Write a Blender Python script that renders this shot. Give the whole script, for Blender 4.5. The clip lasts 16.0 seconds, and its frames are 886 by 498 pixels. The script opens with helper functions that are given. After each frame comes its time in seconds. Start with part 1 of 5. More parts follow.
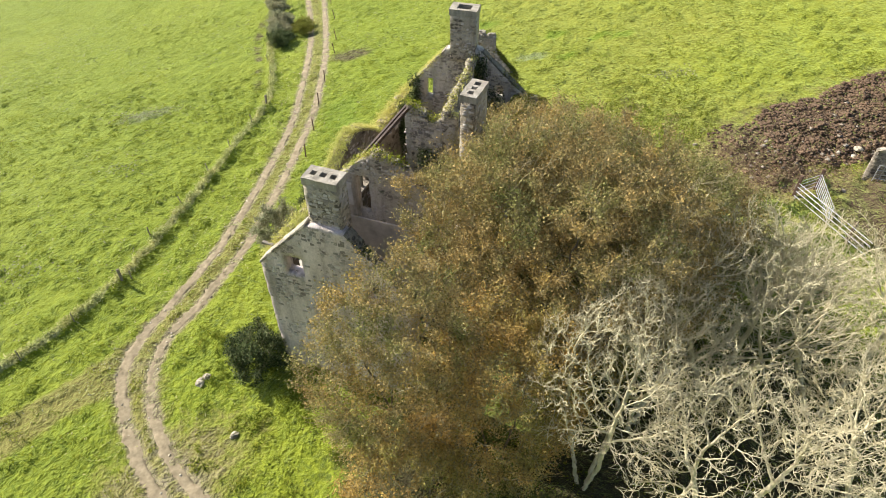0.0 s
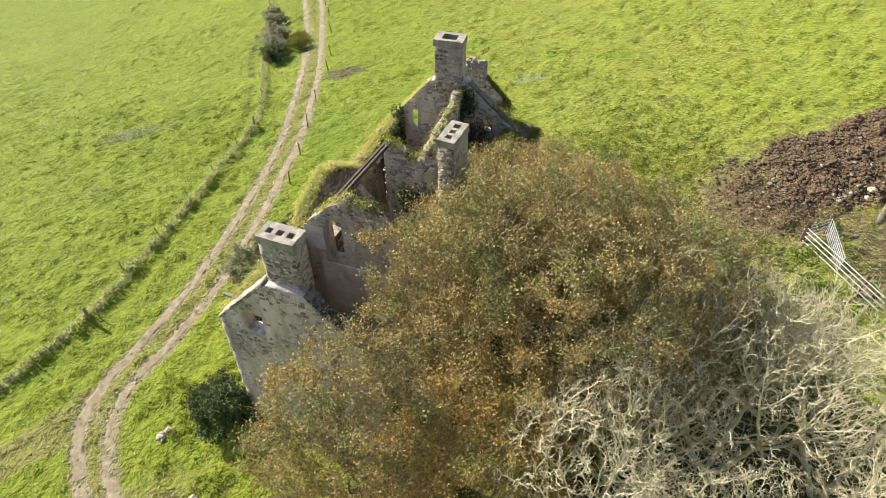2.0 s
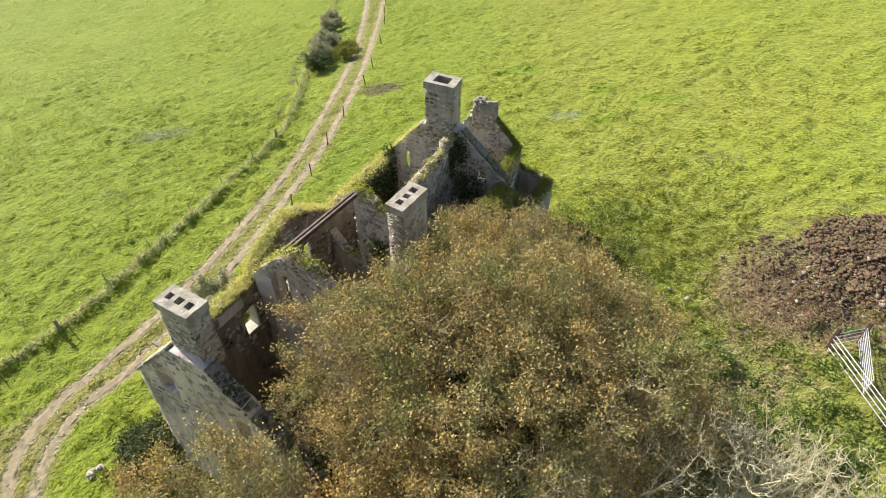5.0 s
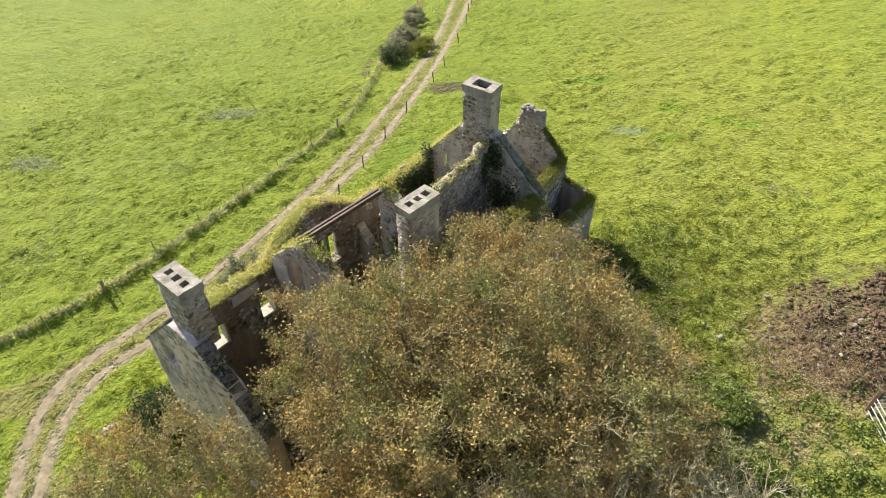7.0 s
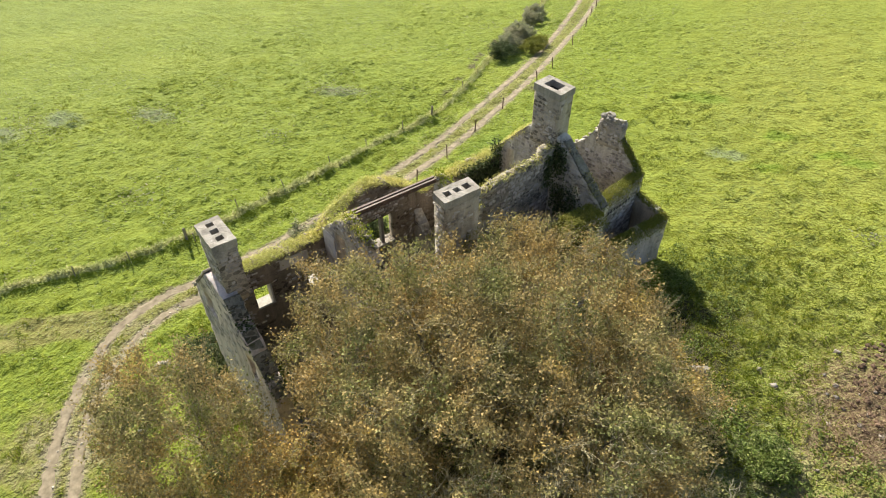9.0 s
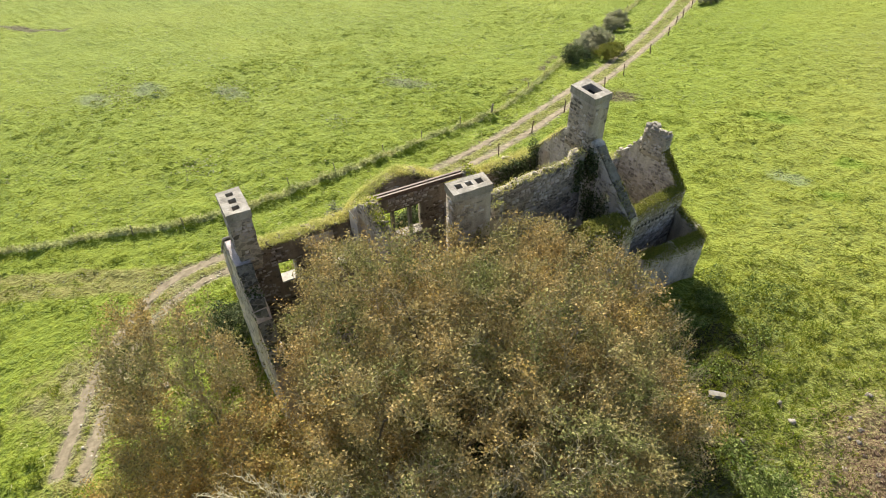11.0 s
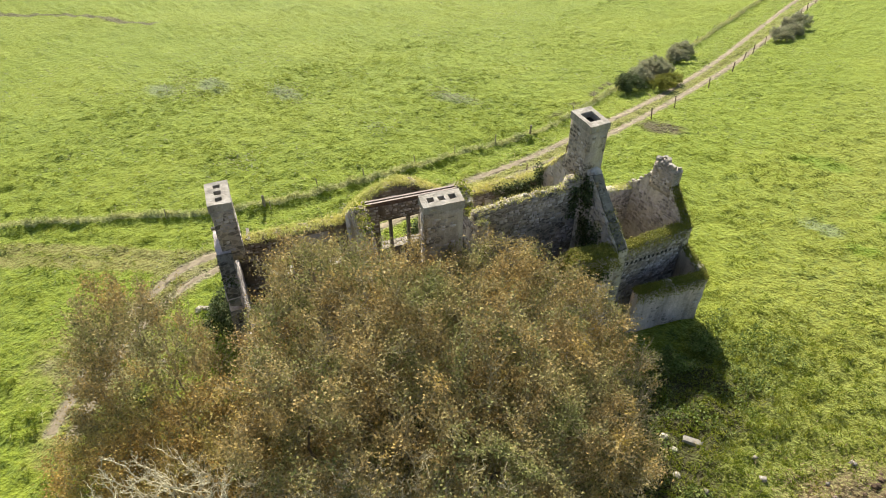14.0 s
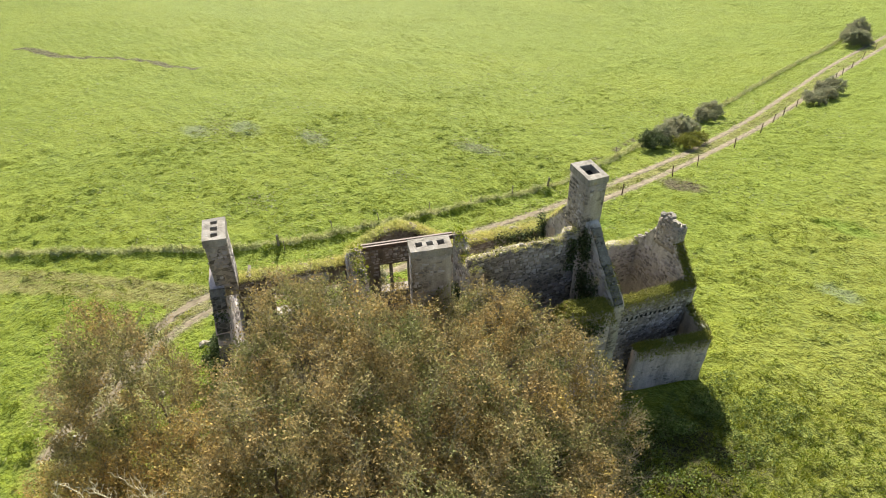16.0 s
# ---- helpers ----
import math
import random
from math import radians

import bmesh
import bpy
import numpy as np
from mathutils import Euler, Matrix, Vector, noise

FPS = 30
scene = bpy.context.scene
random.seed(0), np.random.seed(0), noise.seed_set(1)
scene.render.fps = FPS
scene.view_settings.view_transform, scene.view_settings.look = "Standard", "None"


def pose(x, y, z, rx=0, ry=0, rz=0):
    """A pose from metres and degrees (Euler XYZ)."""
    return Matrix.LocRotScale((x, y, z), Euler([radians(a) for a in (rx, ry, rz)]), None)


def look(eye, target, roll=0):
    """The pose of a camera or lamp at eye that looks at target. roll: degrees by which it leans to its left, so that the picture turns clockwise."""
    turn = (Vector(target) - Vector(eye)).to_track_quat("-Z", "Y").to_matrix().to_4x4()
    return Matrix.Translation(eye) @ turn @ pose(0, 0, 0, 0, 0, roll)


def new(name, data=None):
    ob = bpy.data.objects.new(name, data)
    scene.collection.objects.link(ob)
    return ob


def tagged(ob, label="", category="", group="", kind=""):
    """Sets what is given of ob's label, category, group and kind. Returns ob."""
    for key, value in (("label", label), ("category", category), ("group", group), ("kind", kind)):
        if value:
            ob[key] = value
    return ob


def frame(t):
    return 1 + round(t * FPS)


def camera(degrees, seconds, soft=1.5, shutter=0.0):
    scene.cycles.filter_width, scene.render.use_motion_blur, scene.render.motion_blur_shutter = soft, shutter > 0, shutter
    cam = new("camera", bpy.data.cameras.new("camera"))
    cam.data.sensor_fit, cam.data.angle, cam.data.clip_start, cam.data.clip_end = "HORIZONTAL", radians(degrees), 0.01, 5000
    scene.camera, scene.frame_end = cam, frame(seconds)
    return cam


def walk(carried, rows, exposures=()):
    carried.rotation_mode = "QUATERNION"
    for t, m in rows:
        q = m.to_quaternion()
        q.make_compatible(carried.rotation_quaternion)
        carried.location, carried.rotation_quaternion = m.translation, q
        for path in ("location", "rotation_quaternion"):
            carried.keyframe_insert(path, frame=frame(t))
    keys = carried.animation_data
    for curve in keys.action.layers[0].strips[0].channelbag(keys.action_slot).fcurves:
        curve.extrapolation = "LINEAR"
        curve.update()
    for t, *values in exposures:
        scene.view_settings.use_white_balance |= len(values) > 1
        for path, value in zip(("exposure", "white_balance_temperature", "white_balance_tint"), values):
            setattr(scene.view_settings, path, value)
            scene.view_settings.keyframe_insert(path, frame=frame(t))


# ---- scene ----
cam = camera(68.5, 16.0, soft=1.0)
PATH = [
    (0, (0.573, 0.507, 28.016), (0.551, 1.964, 26.645), -0.3),
    (0.5, (0.767, 1.15, 28.046), (0.726, 2.607, 26.677), -0.3),
    (1, (1.105, 1.961, 28.077), (1.059, 3.419, 26.708), -0.3),
    (1.5, (1.556, 2.889, 28.123), (1.506, 4.347, 26.755), -0.4),
    (2, (2.117, 3.961, 28.173), (2.064, 5.419, 26.805), -0.4),
    (2.5, (2.822, 5.107, 28.239), (2.76, 6.565, 26.871), -0.4),
    (3, (3.692, 6.183, 28.29), (3.599, 7.638, 26.921), -0.4),
    (3.5, (4.568, 7.119, 28.34), (4.434, 8.571, 26.971), -0.4),
    (4, (5.416, 7.881, 28.362), (5.232, 9.328, 26.993), -0.3),
    (6.5, (8.971, 10.097, 28.244), (8.532, 11.486, 26.872), -0.3),
    (7, (9.59, 10.353, 28.19), (9.08, 11.717, 26.82), -0.3),
    (7.5, (10.324, 10.653, 28.058), (9.732, 11.986, 26.689), -0.3),
    (8, (11.026, 10.942, 27.97), (10.356, 12.238, 26.602), -0.4),
    (8.5, (11.675, 11.245, 27.972), (10.934, 12.499, 26.601), -0.4),
    (9, (12.244, 11.602, 27.974), (11.445, 12.815, 26.599), -0.4),
    (9.5, (12.812, 11.948, 27.897), (11.955, 13.122, 26.522), -0.6),
    (12, (15.849, 13.754, 27.946), (14.807, 14.76, 26.567), -0.6),
    (12.5, (16.333, 14.226, 28.017), (15.266, 15.2, 26.634), -0.5),
    (13, (16.847, 14.699, 28.044), (15.756, 15.645, 26.661), -0.6),
    (13.5, (17.365, 15.177, 28.075), (16.244, 16.113, 26.708), -0.5),
    (14, (17.834, 15.648, 28.119), (16.679, 16.582, 26.78), -0.4),
    (14.5, (18.234, 16.092, 28.13), (17.043, 17.022, 26.821), -0.4),
    (15, (18.582, 16.427, 28.124), (17.354, 17.352, 26.845), -0.3),
    (15.5, (18.863, 16.753, 28.095), (17.599, 17.669, 26.844), -0.3),
    (16, (19.122, 17.116, 28.036), (17.824, 18.022, 26.813), -0.3),
]
walk(cam, [(t, look(eye, target, roll)) for t, eye, target, roll in PATH])

# ---- light ----
SUN_DIR = Vector((-0.86, 0.51, 0.0)).normalized()
SUN_ELEV = radians(34)
world = bpy.data.worlds.new("sky")
scene.world = world
world.use_nodes = True
wn = world.node_tree.nodes
sky = wn.new("ShaderNodeTexSky")
sky.sky_type = "NISHITA"
sky.sun_disc = False
sky.dust_density = 2.0
sky.sun_elevation = SUN_ELEV
sky.sun_rotation = math.atan2(SUN_DIR.x, SUN_DIR.y)
world.node_tree.links.new(sky.outputs[0], wn["Background"].inputs[0])
wn["Background"].inputs[1].default_value = 0.092
sun = new("sun", bpy.data.lights.new("sun", "SUN"))
sun.data.energy = 5.0
sun.data.angle = radians(0.6)
sun.data.color = (1.0, 0.94, 0.83)
sun.matrix_world = look((0, 0, 0), -(SUN_DIR * math.cos(SUN_ELEV) + Vector((0, 0, math.sin(SUN_ELEV)))))
scene.view_settings.exposure = 1.0

# ---- small tools ----


def ground_z(x, y):
    """Height of the hillside, metres."""
    X = 60 * np.tanh(np.asarray(x, float) / 60)
    Y = 45 + 50 * np.tanh((np.asarray(y, float) - 45) / 50)
    return (-1.964 + 0.0409 * X + 0.09943 * Y + 0.001148 * X * X + 0.002246 * X * Y
            - 0.001657 * Y * Y + 0.0000363 * X ** 3)


def wave(x, y, s, seed=0.0):
    """Smooth random noise, about -1 to 1, for arrays; s is the size of its lumps in metres."""
    x, y = np.asarray(x, float) / s + 37.7 * seed, np.asarray(y, float) / s - 19.3 * seed
    i, j = np.floor(x).astype(np.int64), np.floor(y).astype(np.int64)
    u, v = x - i, y - j
    u, v = u * u * (3 - 2 * u), v * v * (3 - 2 * v)

    def h(a, b):
        n = (a * 374761393 + b * 668265263) & 0x7FFFFFFF
        n = ((n ^ (n >> 13)) * 1274126177) & 0x7FFFFFFF
        return ((n ^ (n >> 16)) & 0xFFFF) / 32767.5 - 1.0
    return (h(i, j) * (1 - u) + h(i + 1, j) * u) * (1 - v) + (h(i, j + 1) * (1 - u) + h(i + 1, j + 1) * u) * v


def mesh_of(name, verts, faces, mat, parent=None, label="", smooth=False):
    """One mesh object out of plain lists, under a thing or on its own."""
    me = bpy.data.meshes.new(name)
    verts = np.asarray(verts, dtype=np.float32).reshape(-1, 3)
    if isinstance(faces, np.ndarray):
        n, k = faces.shape
        me.vertices.add(len(verts))
        me.vertices.foreach_set("co", verts.ravel())
        me.loops.add(n * k)
        me.loops.foreach_set("vertex_index", faces.astype(np.int32).ravel())
        me.polygons.add(n)
        me.polygons.foreach_set("loop_start", np.arange(0, n * k, k, dtype=np.int32))
        me.update(calc_edges=True)
    else:
        me.from_pydata([tuple(map(float, v)) for v in verts], [], [tuple(map(int, f)) for f in faces])
        me.update()
    if smooth:
        me.polygons.foreach_set("use_smooth", [True] * len(me.polygons))
    if mat:
        me.materials.append(mat)
    ob = new(name, me)
    if parent:
        ob.parent = parent
    if label:
        tagged(ob, label)
    return ob


def part(name, bm, mat, parent, label=""):
    """Links a bmesh as one mesh object under a thing or a part."""
    me = bpy.data.meshes.new(name)
    bm.to_mesh(me)
    bm.free()
    me.materials.append(mat)
    ob = new(name, me)
    ob.parent = parent
    if label:
        tagged(ob, label)
    return ob


def thing(name, label, category, group="", kind=""):
    return tagged(new(name), label, category, group, kind)


def box_bm(size, at=(0, 0, 0), turn=0.0, bevel=0.02, jitter=0.0, rng=None, tilt=(0, 0)):
    bm = bmesh.new()
    bmesh.ops.create_cube(bm, size=1.0)
    bmesh.ops.scale(bm, vec=size, verts=bm.verts)
    if bevel:
        bmesh.ops.bevel(bm, geom=bm.edges[:], offset=bevel, segments=1, affect="EDGES")
    if jitter:
        for v in bm.verts:
            v.co += Vector([rng.uniform(-jitter, jitter) for _ in range(3)])
    bmesh.ops.transform(bm, matrix=Matrix.Translation(at) @ Matrix.Rotation(turn, 4, "Z") @ Matrix.Rotation(tilt[0], 4, "X") @ Matrix.Rotation(tilt[1], 4, "Y"), verts=bm.verts)
    return bm


def tubes(segs, sides=4):
    """Vertices and quads of tapered tubes along segments given as an array of p0, p1, r0, r1."""
    segs = np.asarray(segs, float).reshape(-1, 8)
    p0, p1, r0, r1 = segs[:, :3], segs[:, 3:6], segs[:, 6], segs[:, 7]
    d = p1 - p0
    d /= np.maximum(np.linalg.norm(d, axis=1, keepdims=True), 1e-6)
    ref = np.where(np.abs(d[:, 2:3]) > 0.9, np.array([[1.0, 0, 0]]), np.array([[0, 0, 1.0]]))
    a = np.cross(d, ref)
    a /= np.maximum(np.linalg.norm(a, axis=1, keepdims=True), 1e-6)
    b = np.cross(d, a)
    vs = []
    for p, r in ((p0, r0), (p1, r1)):
        for k in range(sides):
            t = 2 * math.pi * k / sides
            vs.append(p + r[:, None] * (a * math.cos(t) + b * math.sin(t)))
    V = np.stack(vs, axis=1).reshape(-1, 3)
    base = np.arange(len(segs))[:, None] * 2 * sides
    F = []
    for k in range(sides):
        k2 = (k + 1) % sides
        F.append(np.concatenate([base + k, base + k2, base + sides + k2, base + sides + k], axis=1))
    return V, np.stack(F, axis=1).reshape(-1, 4)


# ---- materials ----


def material(name, rough=0.9):
    m = bpy.data.materials.new(name)
    m.use_nodes = True
    nt = m.node_tree
    bsdf = nt.nodes["Principled BSDF"]
    bsdf.inputs["Roughness"].default_value = rough
    bsdf.inputs["Specular IOR Level"].default_value = 0.25
    return m, nt, bsdf


def coords(nt, scale=(1, 1, 1)):
    tc = nt.nodes.new("ShaderNodeTexCoord")
    mp = nt.nodes.new("ShaderNodeMapping")
    mp.inputs["Scale"].default_value = scale
    nt.links.new(tc.outputs["Object"], mp.inputs["Vector"])
    return mp.outputs["Vector"]


def noise_tex(nt, vec, scale, detail=4.0, rough=0.6, w=0.0):
    n = nt.nodes.new("ShaderNodeTexNoise")
    n.noise_dimensions = "4D"
    n.inputs["Scale"].default_value, n.inputs["Detail"].default_value, n.inputs["Roughness"].default_value = scale, detail, rough
    n.inputs["W"].default_value = w
    nt.links.new(vec, n.inputs["Vector"])
    return n.outputs["Fac"]


def ramp(nt, fac, stops):
    r = nt.nodes.new("ShaderNodeValToRGB")
    el = r.color_ramp.elements
    el[0].position, el[0].color = stops[0][0], (*stops[0][1], 1)
    el[1].position, el[1].color = stops[-1][0], (*stops[-1][1], 1)
    for p, c in stops[1:-1]:
        e = el.new(p)
        e.color = (*c, 1)
    nt.links.new(fac, r.inputs["Fac"])
    return r.outputs["Color"]


def step(nt, fac, lo, hi):
    m = nt.nodes.new("ShaderNodeMapRange")
    m.interpolation_type = "SMOOTHSTEP"
    m.inputs["From Min"].default_value, m.inputs["From Max"].default_value = lo, hi
    nt.links.new(fac, m.inputs["Value"])
    return m.outputs["Result"]


def mix(nt, fac, a, b, how="MIX"):
    m = nt.nodes.new("ShaderNodeMix")
    m.data_type, m.blend_type = "RGBA", how
    for sock, val in ((m.inputs[0], fac), (m.inputs[6], a), (m.inputs[7], b)):
        if isinstance(val, bpy.types.NodeSocket):
            nt.links.new(val, sock)
        elif isinstance(val, (int, float)):
            sock.default_value = val
        else:
            sock.default_value = (*val, 1)
    return m.outputs[2]


def math_node(nt, op, a, b):
    m = nt.nodes.new("ShaderNodeMath")
    m.operation = op
    for sock, val in ((m.inputs[0], a), (m.inputs[1], b)):
        if isinstance(val, bpy.types.NodeSocket):
            nt.links.new(val, sock)
        else:
            sock.default_value = val
    return m.outputs[0]


def attribute(nt, name):
    a = nt.nodes.new("ShaderNodeAttribute")
    a.attribute_name = name
    return a.outputs["Fac"]


def bump(nt, bsdf, height, strength, dist):
    b = nt.nodes.new("ShaderNodeBump")
    b.inputs["Strength"].default_value, b.inputs["Distance"].default_value = strength, dist
    nt.links.new(height, b.inputs["Height"])
    nt.links.new(b.outputs["Normal"], bsdf.inputs["Normal"])


def stone_material(name, tint=(1, 1, 1), plaster=0.5, lichen=0.5, moss=0.25, size=3.2):
    """Grey limestone rubble in lime mortar, with weathered plaster, lichen and moss."""
    m, nt, bsdf = material(name, 0.93)
    v = coords(nt, (1, 1, 1.7))
    vp = coords(nt)
    wob = nt.nodes.new("ShaderNodeVectorMath")
    wob.operation = "ADD"
    sep = nt.nodes.new("ShaderNodeTexNoise")
    sep.inputs["Scale"].default_value = 3.0
    nt.links.new(v, sep.inputs["Vector"])
    sc = nt.nodes.new("ShaderNodeVectorMath")
    sc.operation = "SCALE"
    sc.inputs["Scale"].default_value = 0.22
    nt.links.new(sep.outputs["Color"], sc.inputs[0])
    nt.links.new(v, wob.inputs[0])
    nt.links.new(sc.outputs[0], wob.inputs[1])
    cell = nt.nodes.new("ShaderNodeTexVoronoi")
    cell.inputs["Scale"].default_value = size
    edge = nt.nodes.new("ShaderNodeTexVoronoi")
    edge.feature = "DISTANCE_TO_EDGE"
    edge.inputs["Scale"].default_value = size
    nt.links.new(wob.outputs[0], cell.inputs["Vector"])
    nt.links.new(wob.outputs[0], edge.inputs["Vector"])
    bw = nt.nodes.new("ShaderNodeRGBToBW")
    nt.links.new(cell.outputs["Color"], bw.inputs[0])
    t = lambda c: tuple(a * b for a, b in zip(c, tint))
    stone = ramp(nt, bw.outputs[0], [(0.2, t((0.13, 0.12, 0.10))), (0.5, t((0.27, 0.25, 0.215))), (0.8, t((0.46, 0.43, 0.37)))])
    grain = noise_tex(nt, vp, 14, 6, 0.7)
    stone = mix(nt, 0.55, stone, ramp(nt, grain, [(0.3, (0.12, 0.12, 0.12)), (0.7, (1, 1, 1))]), "MULTIPLY")
    joint = step(nt, edge.outputs["Distance"], 0.02, 0.09)
    body = mix(nt, joint, t((0.36, 0.33, 0.28)), stone)
    big = noise_tex(nt, vp, 0.55, 5, 0.65, 3.0)
    pl = step(nt, big, 0.62 - 0.3 * plaster, 0.70 - 0.3 * plaster)
    streak = noise_tex(nt, coords(nt, (1.6, 1.6, 0.25)), 1.3, 5, 0.65, 7.0)
    plc = ramp(nt, streak, [(0.3, t((0.22, 0.205, 0.175))), (0.5, t((0.42, 0.395, 0.345))), (0.72, t((0.62, 0.595, 0.54)))])
    plc = mix(nt, 0.35, plc, ramp(nt, grain, [(0.3, (0.3, 0.3, 0.3)), (0.65, (1, 1, 1))]), "MULTIPLY")
    body = mix(nt, math_node(nt, "MULTIPLY", pl, 0.8), body, plc)
    lich = noise_tex(nt, vp, 5.0, 6, 0.75, 11.0)
    body = mix(nt, math_node(nt, "MULTIPLY", step(nt, lich, 0.60, 0.68), 0.6 * lichen), body, (0.62, 0.61, 0.55))
    och = noise_tex(nt, vp, 1.7, 6, 0.7, 17.0)
    body = mix(nt, math_node(nt, "MULTIPLY", step(nt, och, 0.58, 0.70), 0.5 * lichen), body, (0.33, 0.23, 0.09))
    mo = noise_tex(nt, vp, 1.1, 6, 0.72, 23.0)
    body = mix(nt, math_node(nt, "MULTIPLY", step(nt, mo, 0.64 - 0.12 * moss, 0.74 - 0.12 * moss), 0.8), body, (0.07, 0.085, 0.035))
    nt.links.new(body, bsdf.inputs["Base Color"])
    h = math_node(nt, "ADD", math_node(nt, "MULTIPLY", joint, math_node(nt, "SUBTRACT", 1.0, math_node(nt, "MULTIPLY", pl, 0.7))), math_node(nt, "MULTIPLY", grain, 0.6))
    bump(nt, bsdf, h, 0.7, 0.05)
    return m


def leaf_material(name, stops, rough=0.65, glow=0.25, hue_and_shade=0.25):
    """Leaves of mixed colour, thin enough to let some sunlight through."""
    m, nt, bsdf = material(name, rough)
    bsdf.inputs["Specular IOR Level"].default_value = 0.1
    g = nt.nodes.new("ShaderNodeNewGeometry")
    c = ramp(nt, g.outputs["Random Per Island"], stops)
    # Patches vary the leaf hue; their dark and bright ends mimic shaded and sunlit clumps.
    patch = noise_tex(nt, coords(nt), 0.45, 3, 0.6)
    c = mix(nt, hue_and_shade, c, ramp(nt, patch, [(0.34, (0.36, 0.56, 0.36)), (0.42, (0.70, 0.88, 0.66)), (0.50, (1.0, 0.98, 0.90)), (0.58, (1.12, 0.95, 0.82)), (0.67, (1.3, 1.18, 0.66))]), "MULTIPLY")
    nt.links.new(c, bsdf.inputs["Base Color"])
    tr = nt.nodes.new("ShaderNodeBsdfTranslucent")
    nt.links.new(c, tr.inputs["Color"])
    ms = nt.nodes.new("ShaderNodeMixShader")
    ms.inputs[0].default_value = glow
    nt.links.new(bsdf.outputs[0], ms.inputs[1])
    nt.links.new(tr.outputs[0], ms.inputs[2])
    nt.links.new(ms.outputs[0], nt.nodes["Material Output"].inputs["Surface"])
    return m


def plain_material(name, dark, light, scale=6.0, rough=0.85, metal=0.0, bumps=0.3, dist=0.02):
    m, nt, bsdf = material(name, rough)
    n = noise_tex(nt, coords(nt), scale, 5, 0.65)
    nt.links.new(ramp(nt, n, [(0.3, dark), (0.7, light)]), bsdf.inputs["Base Color"])
    bsdf.inputs["Metallic"].default_value = metal
    bump(nt, bsdf, n, bumps, dist)
    return m


def ground_material():
    m, nt, bsdf = material("pasture", 0.75)
    bsdf.inputs["Specular IOR Level"].default_value = 0.13
    v = coords(nt)
    fine = noise_tex(nt, v, 2.6, 6, 0.78)
    mid = noise_tex(nt, v, 0.55, 5, 0.65, 2.0)
    big = noise_tex(nt, v, 0.07, 4, 0.6, 5.0)
    grass = ramp(nt, fine, [(0.25, (0.040, 0.068, 0.005)), (0.42, (0.112, 0.158, 0.009)), (0.58, (0.205, 0.252, 0.016)), (0.78, (0.40, 0.42, 0.055))])
    grass = mix(nt, math_node(nt, "MULTIPLY", step(nt, mid, 0.42, 0.68), 0.4), grass, (0.20, 0.235, 0.016))
    grass = mix(nt, math_node(nt, "MULTIPLY", step(nt, big, 0.45, 0.65), 0.4), grass, (0.235, 0.262, 0.02))
    grass = mix(nt, math_node(nt, "MULTIPLY", attribute(nt, "khaki"), 0.6), grass, ramp(nt, fine, [(0.3, (0.10, 0.098, 0.015)), (0.7, (0.31, 0.30, 0.06))]))
    grass = mix(nt, math_node(nt, "MULTIPLY", attribute(nt, "coarse"), 0.7), grass, ramp(nt, fine, [(0.3, (0.045, 0.06, 0.012)), (0.7, (0.235, 0.24, 0.06))]))
    # Darker coarse tufts; the speckle also colours in shadows between tufts.
    clump = math_node(nt, "MULTIPLY", step(nt, noise_tex(nt, v, 2.9, 3, 0.6, 8.0), 0.50, 0.64), step(nt, noise_tex(nt, v, 0.33, 4, 0.7, 31.0), 0.36, 0.62))
    grass = mix(nt, math_node(nt, "MULTIPLY", clump, 0.6), grass, ramp(nt, fine, [(0.3, (0.030, 0.052, 0.010)), (0.7, (0.115, 0.15, 0.035))]))
    weed = noise_tex(nt, v, 0.9, 6, 0.75, 9.0)
    grass = mix(nt, math_node(nt, "MULTIPLY", step(nt, weed, 0.62, 0.72), 0.35), grass, (0.13, 0.17, 0.07))
    rough = noise_tex(nt, v, 1.3, 5, 0.7, 13.0)
    edge = math_node(nt, "MULTIPLY", math_node(nt, "SUBTRACT", rough, 0.5), 0.9)

    def masked(col, name, with_col, lo=0.3, hi=0.7):
        f = step(nt, math_node(nt, "ADD", attribute(nt, name), edge), lo, hi)
        return mix(nt, f, col, with_col)
    dry = ramp(nt, fine, [(0.3, (0.12, 0.115, 0.03)), (0.7, (0.27, 0.24, 0.07))])
    earth = ramp(nt, fine, [(0.28, (0.13, 0.105, 0.062)), (0.5, (0.235, 0.195, 0.125)), (0.75, (0.36, 0.31, 0.22))])
    dung = ramp(nt, fine, [(0.3, (0.030, 0.019, 0.013)), (0.55, (0.085, 0.054, 0.039)), (0.78, (0.22, 0.16, 0.115))])
    # Dark leaf litter, blackened further for the shade below trees and walls.
    litter_shade = ramp(nt, fine, [(0.3, (0.022, 0.018, 0.009)), (0.7, (0.08, 0.066, 0.032))])
    straw = ramp(nt, fine, [(0.3, (0.13, 0.095, 0.045)), (0.7, (0.36, 0.285, 0.15))])
    weedy = ramp(nt, fine, [(0.3, (0.09, 0.12, 0.04)), (0.7, (0.24, 0.27, 0.13))])
    lush = ramp(nt, fine, [(0.3, (0.075, 0.125, 0.007)), (0.7, (0.18, 0.25, 0.014))])
    pale = ramp(nt, fine, [(0.3, (0.20, 0.21, 0.07)), (0.7, (0.50, 0.49, 0.24))])
    c = masked(grass, "lush", lush)
    c = masked(c, "weedy", weedy)
    c = masked(c, "pale", pale)
    c = masked(c, "dry", dry)
    c = masked(c, "straw", straw)
    c = masked(c, "litter_shade", litter_shade)
    c = masked(c, "dung", dung)
    c = masked(c, "earth", earth)
    nt.links.new(c, bsdf.inputs["Base Color"])
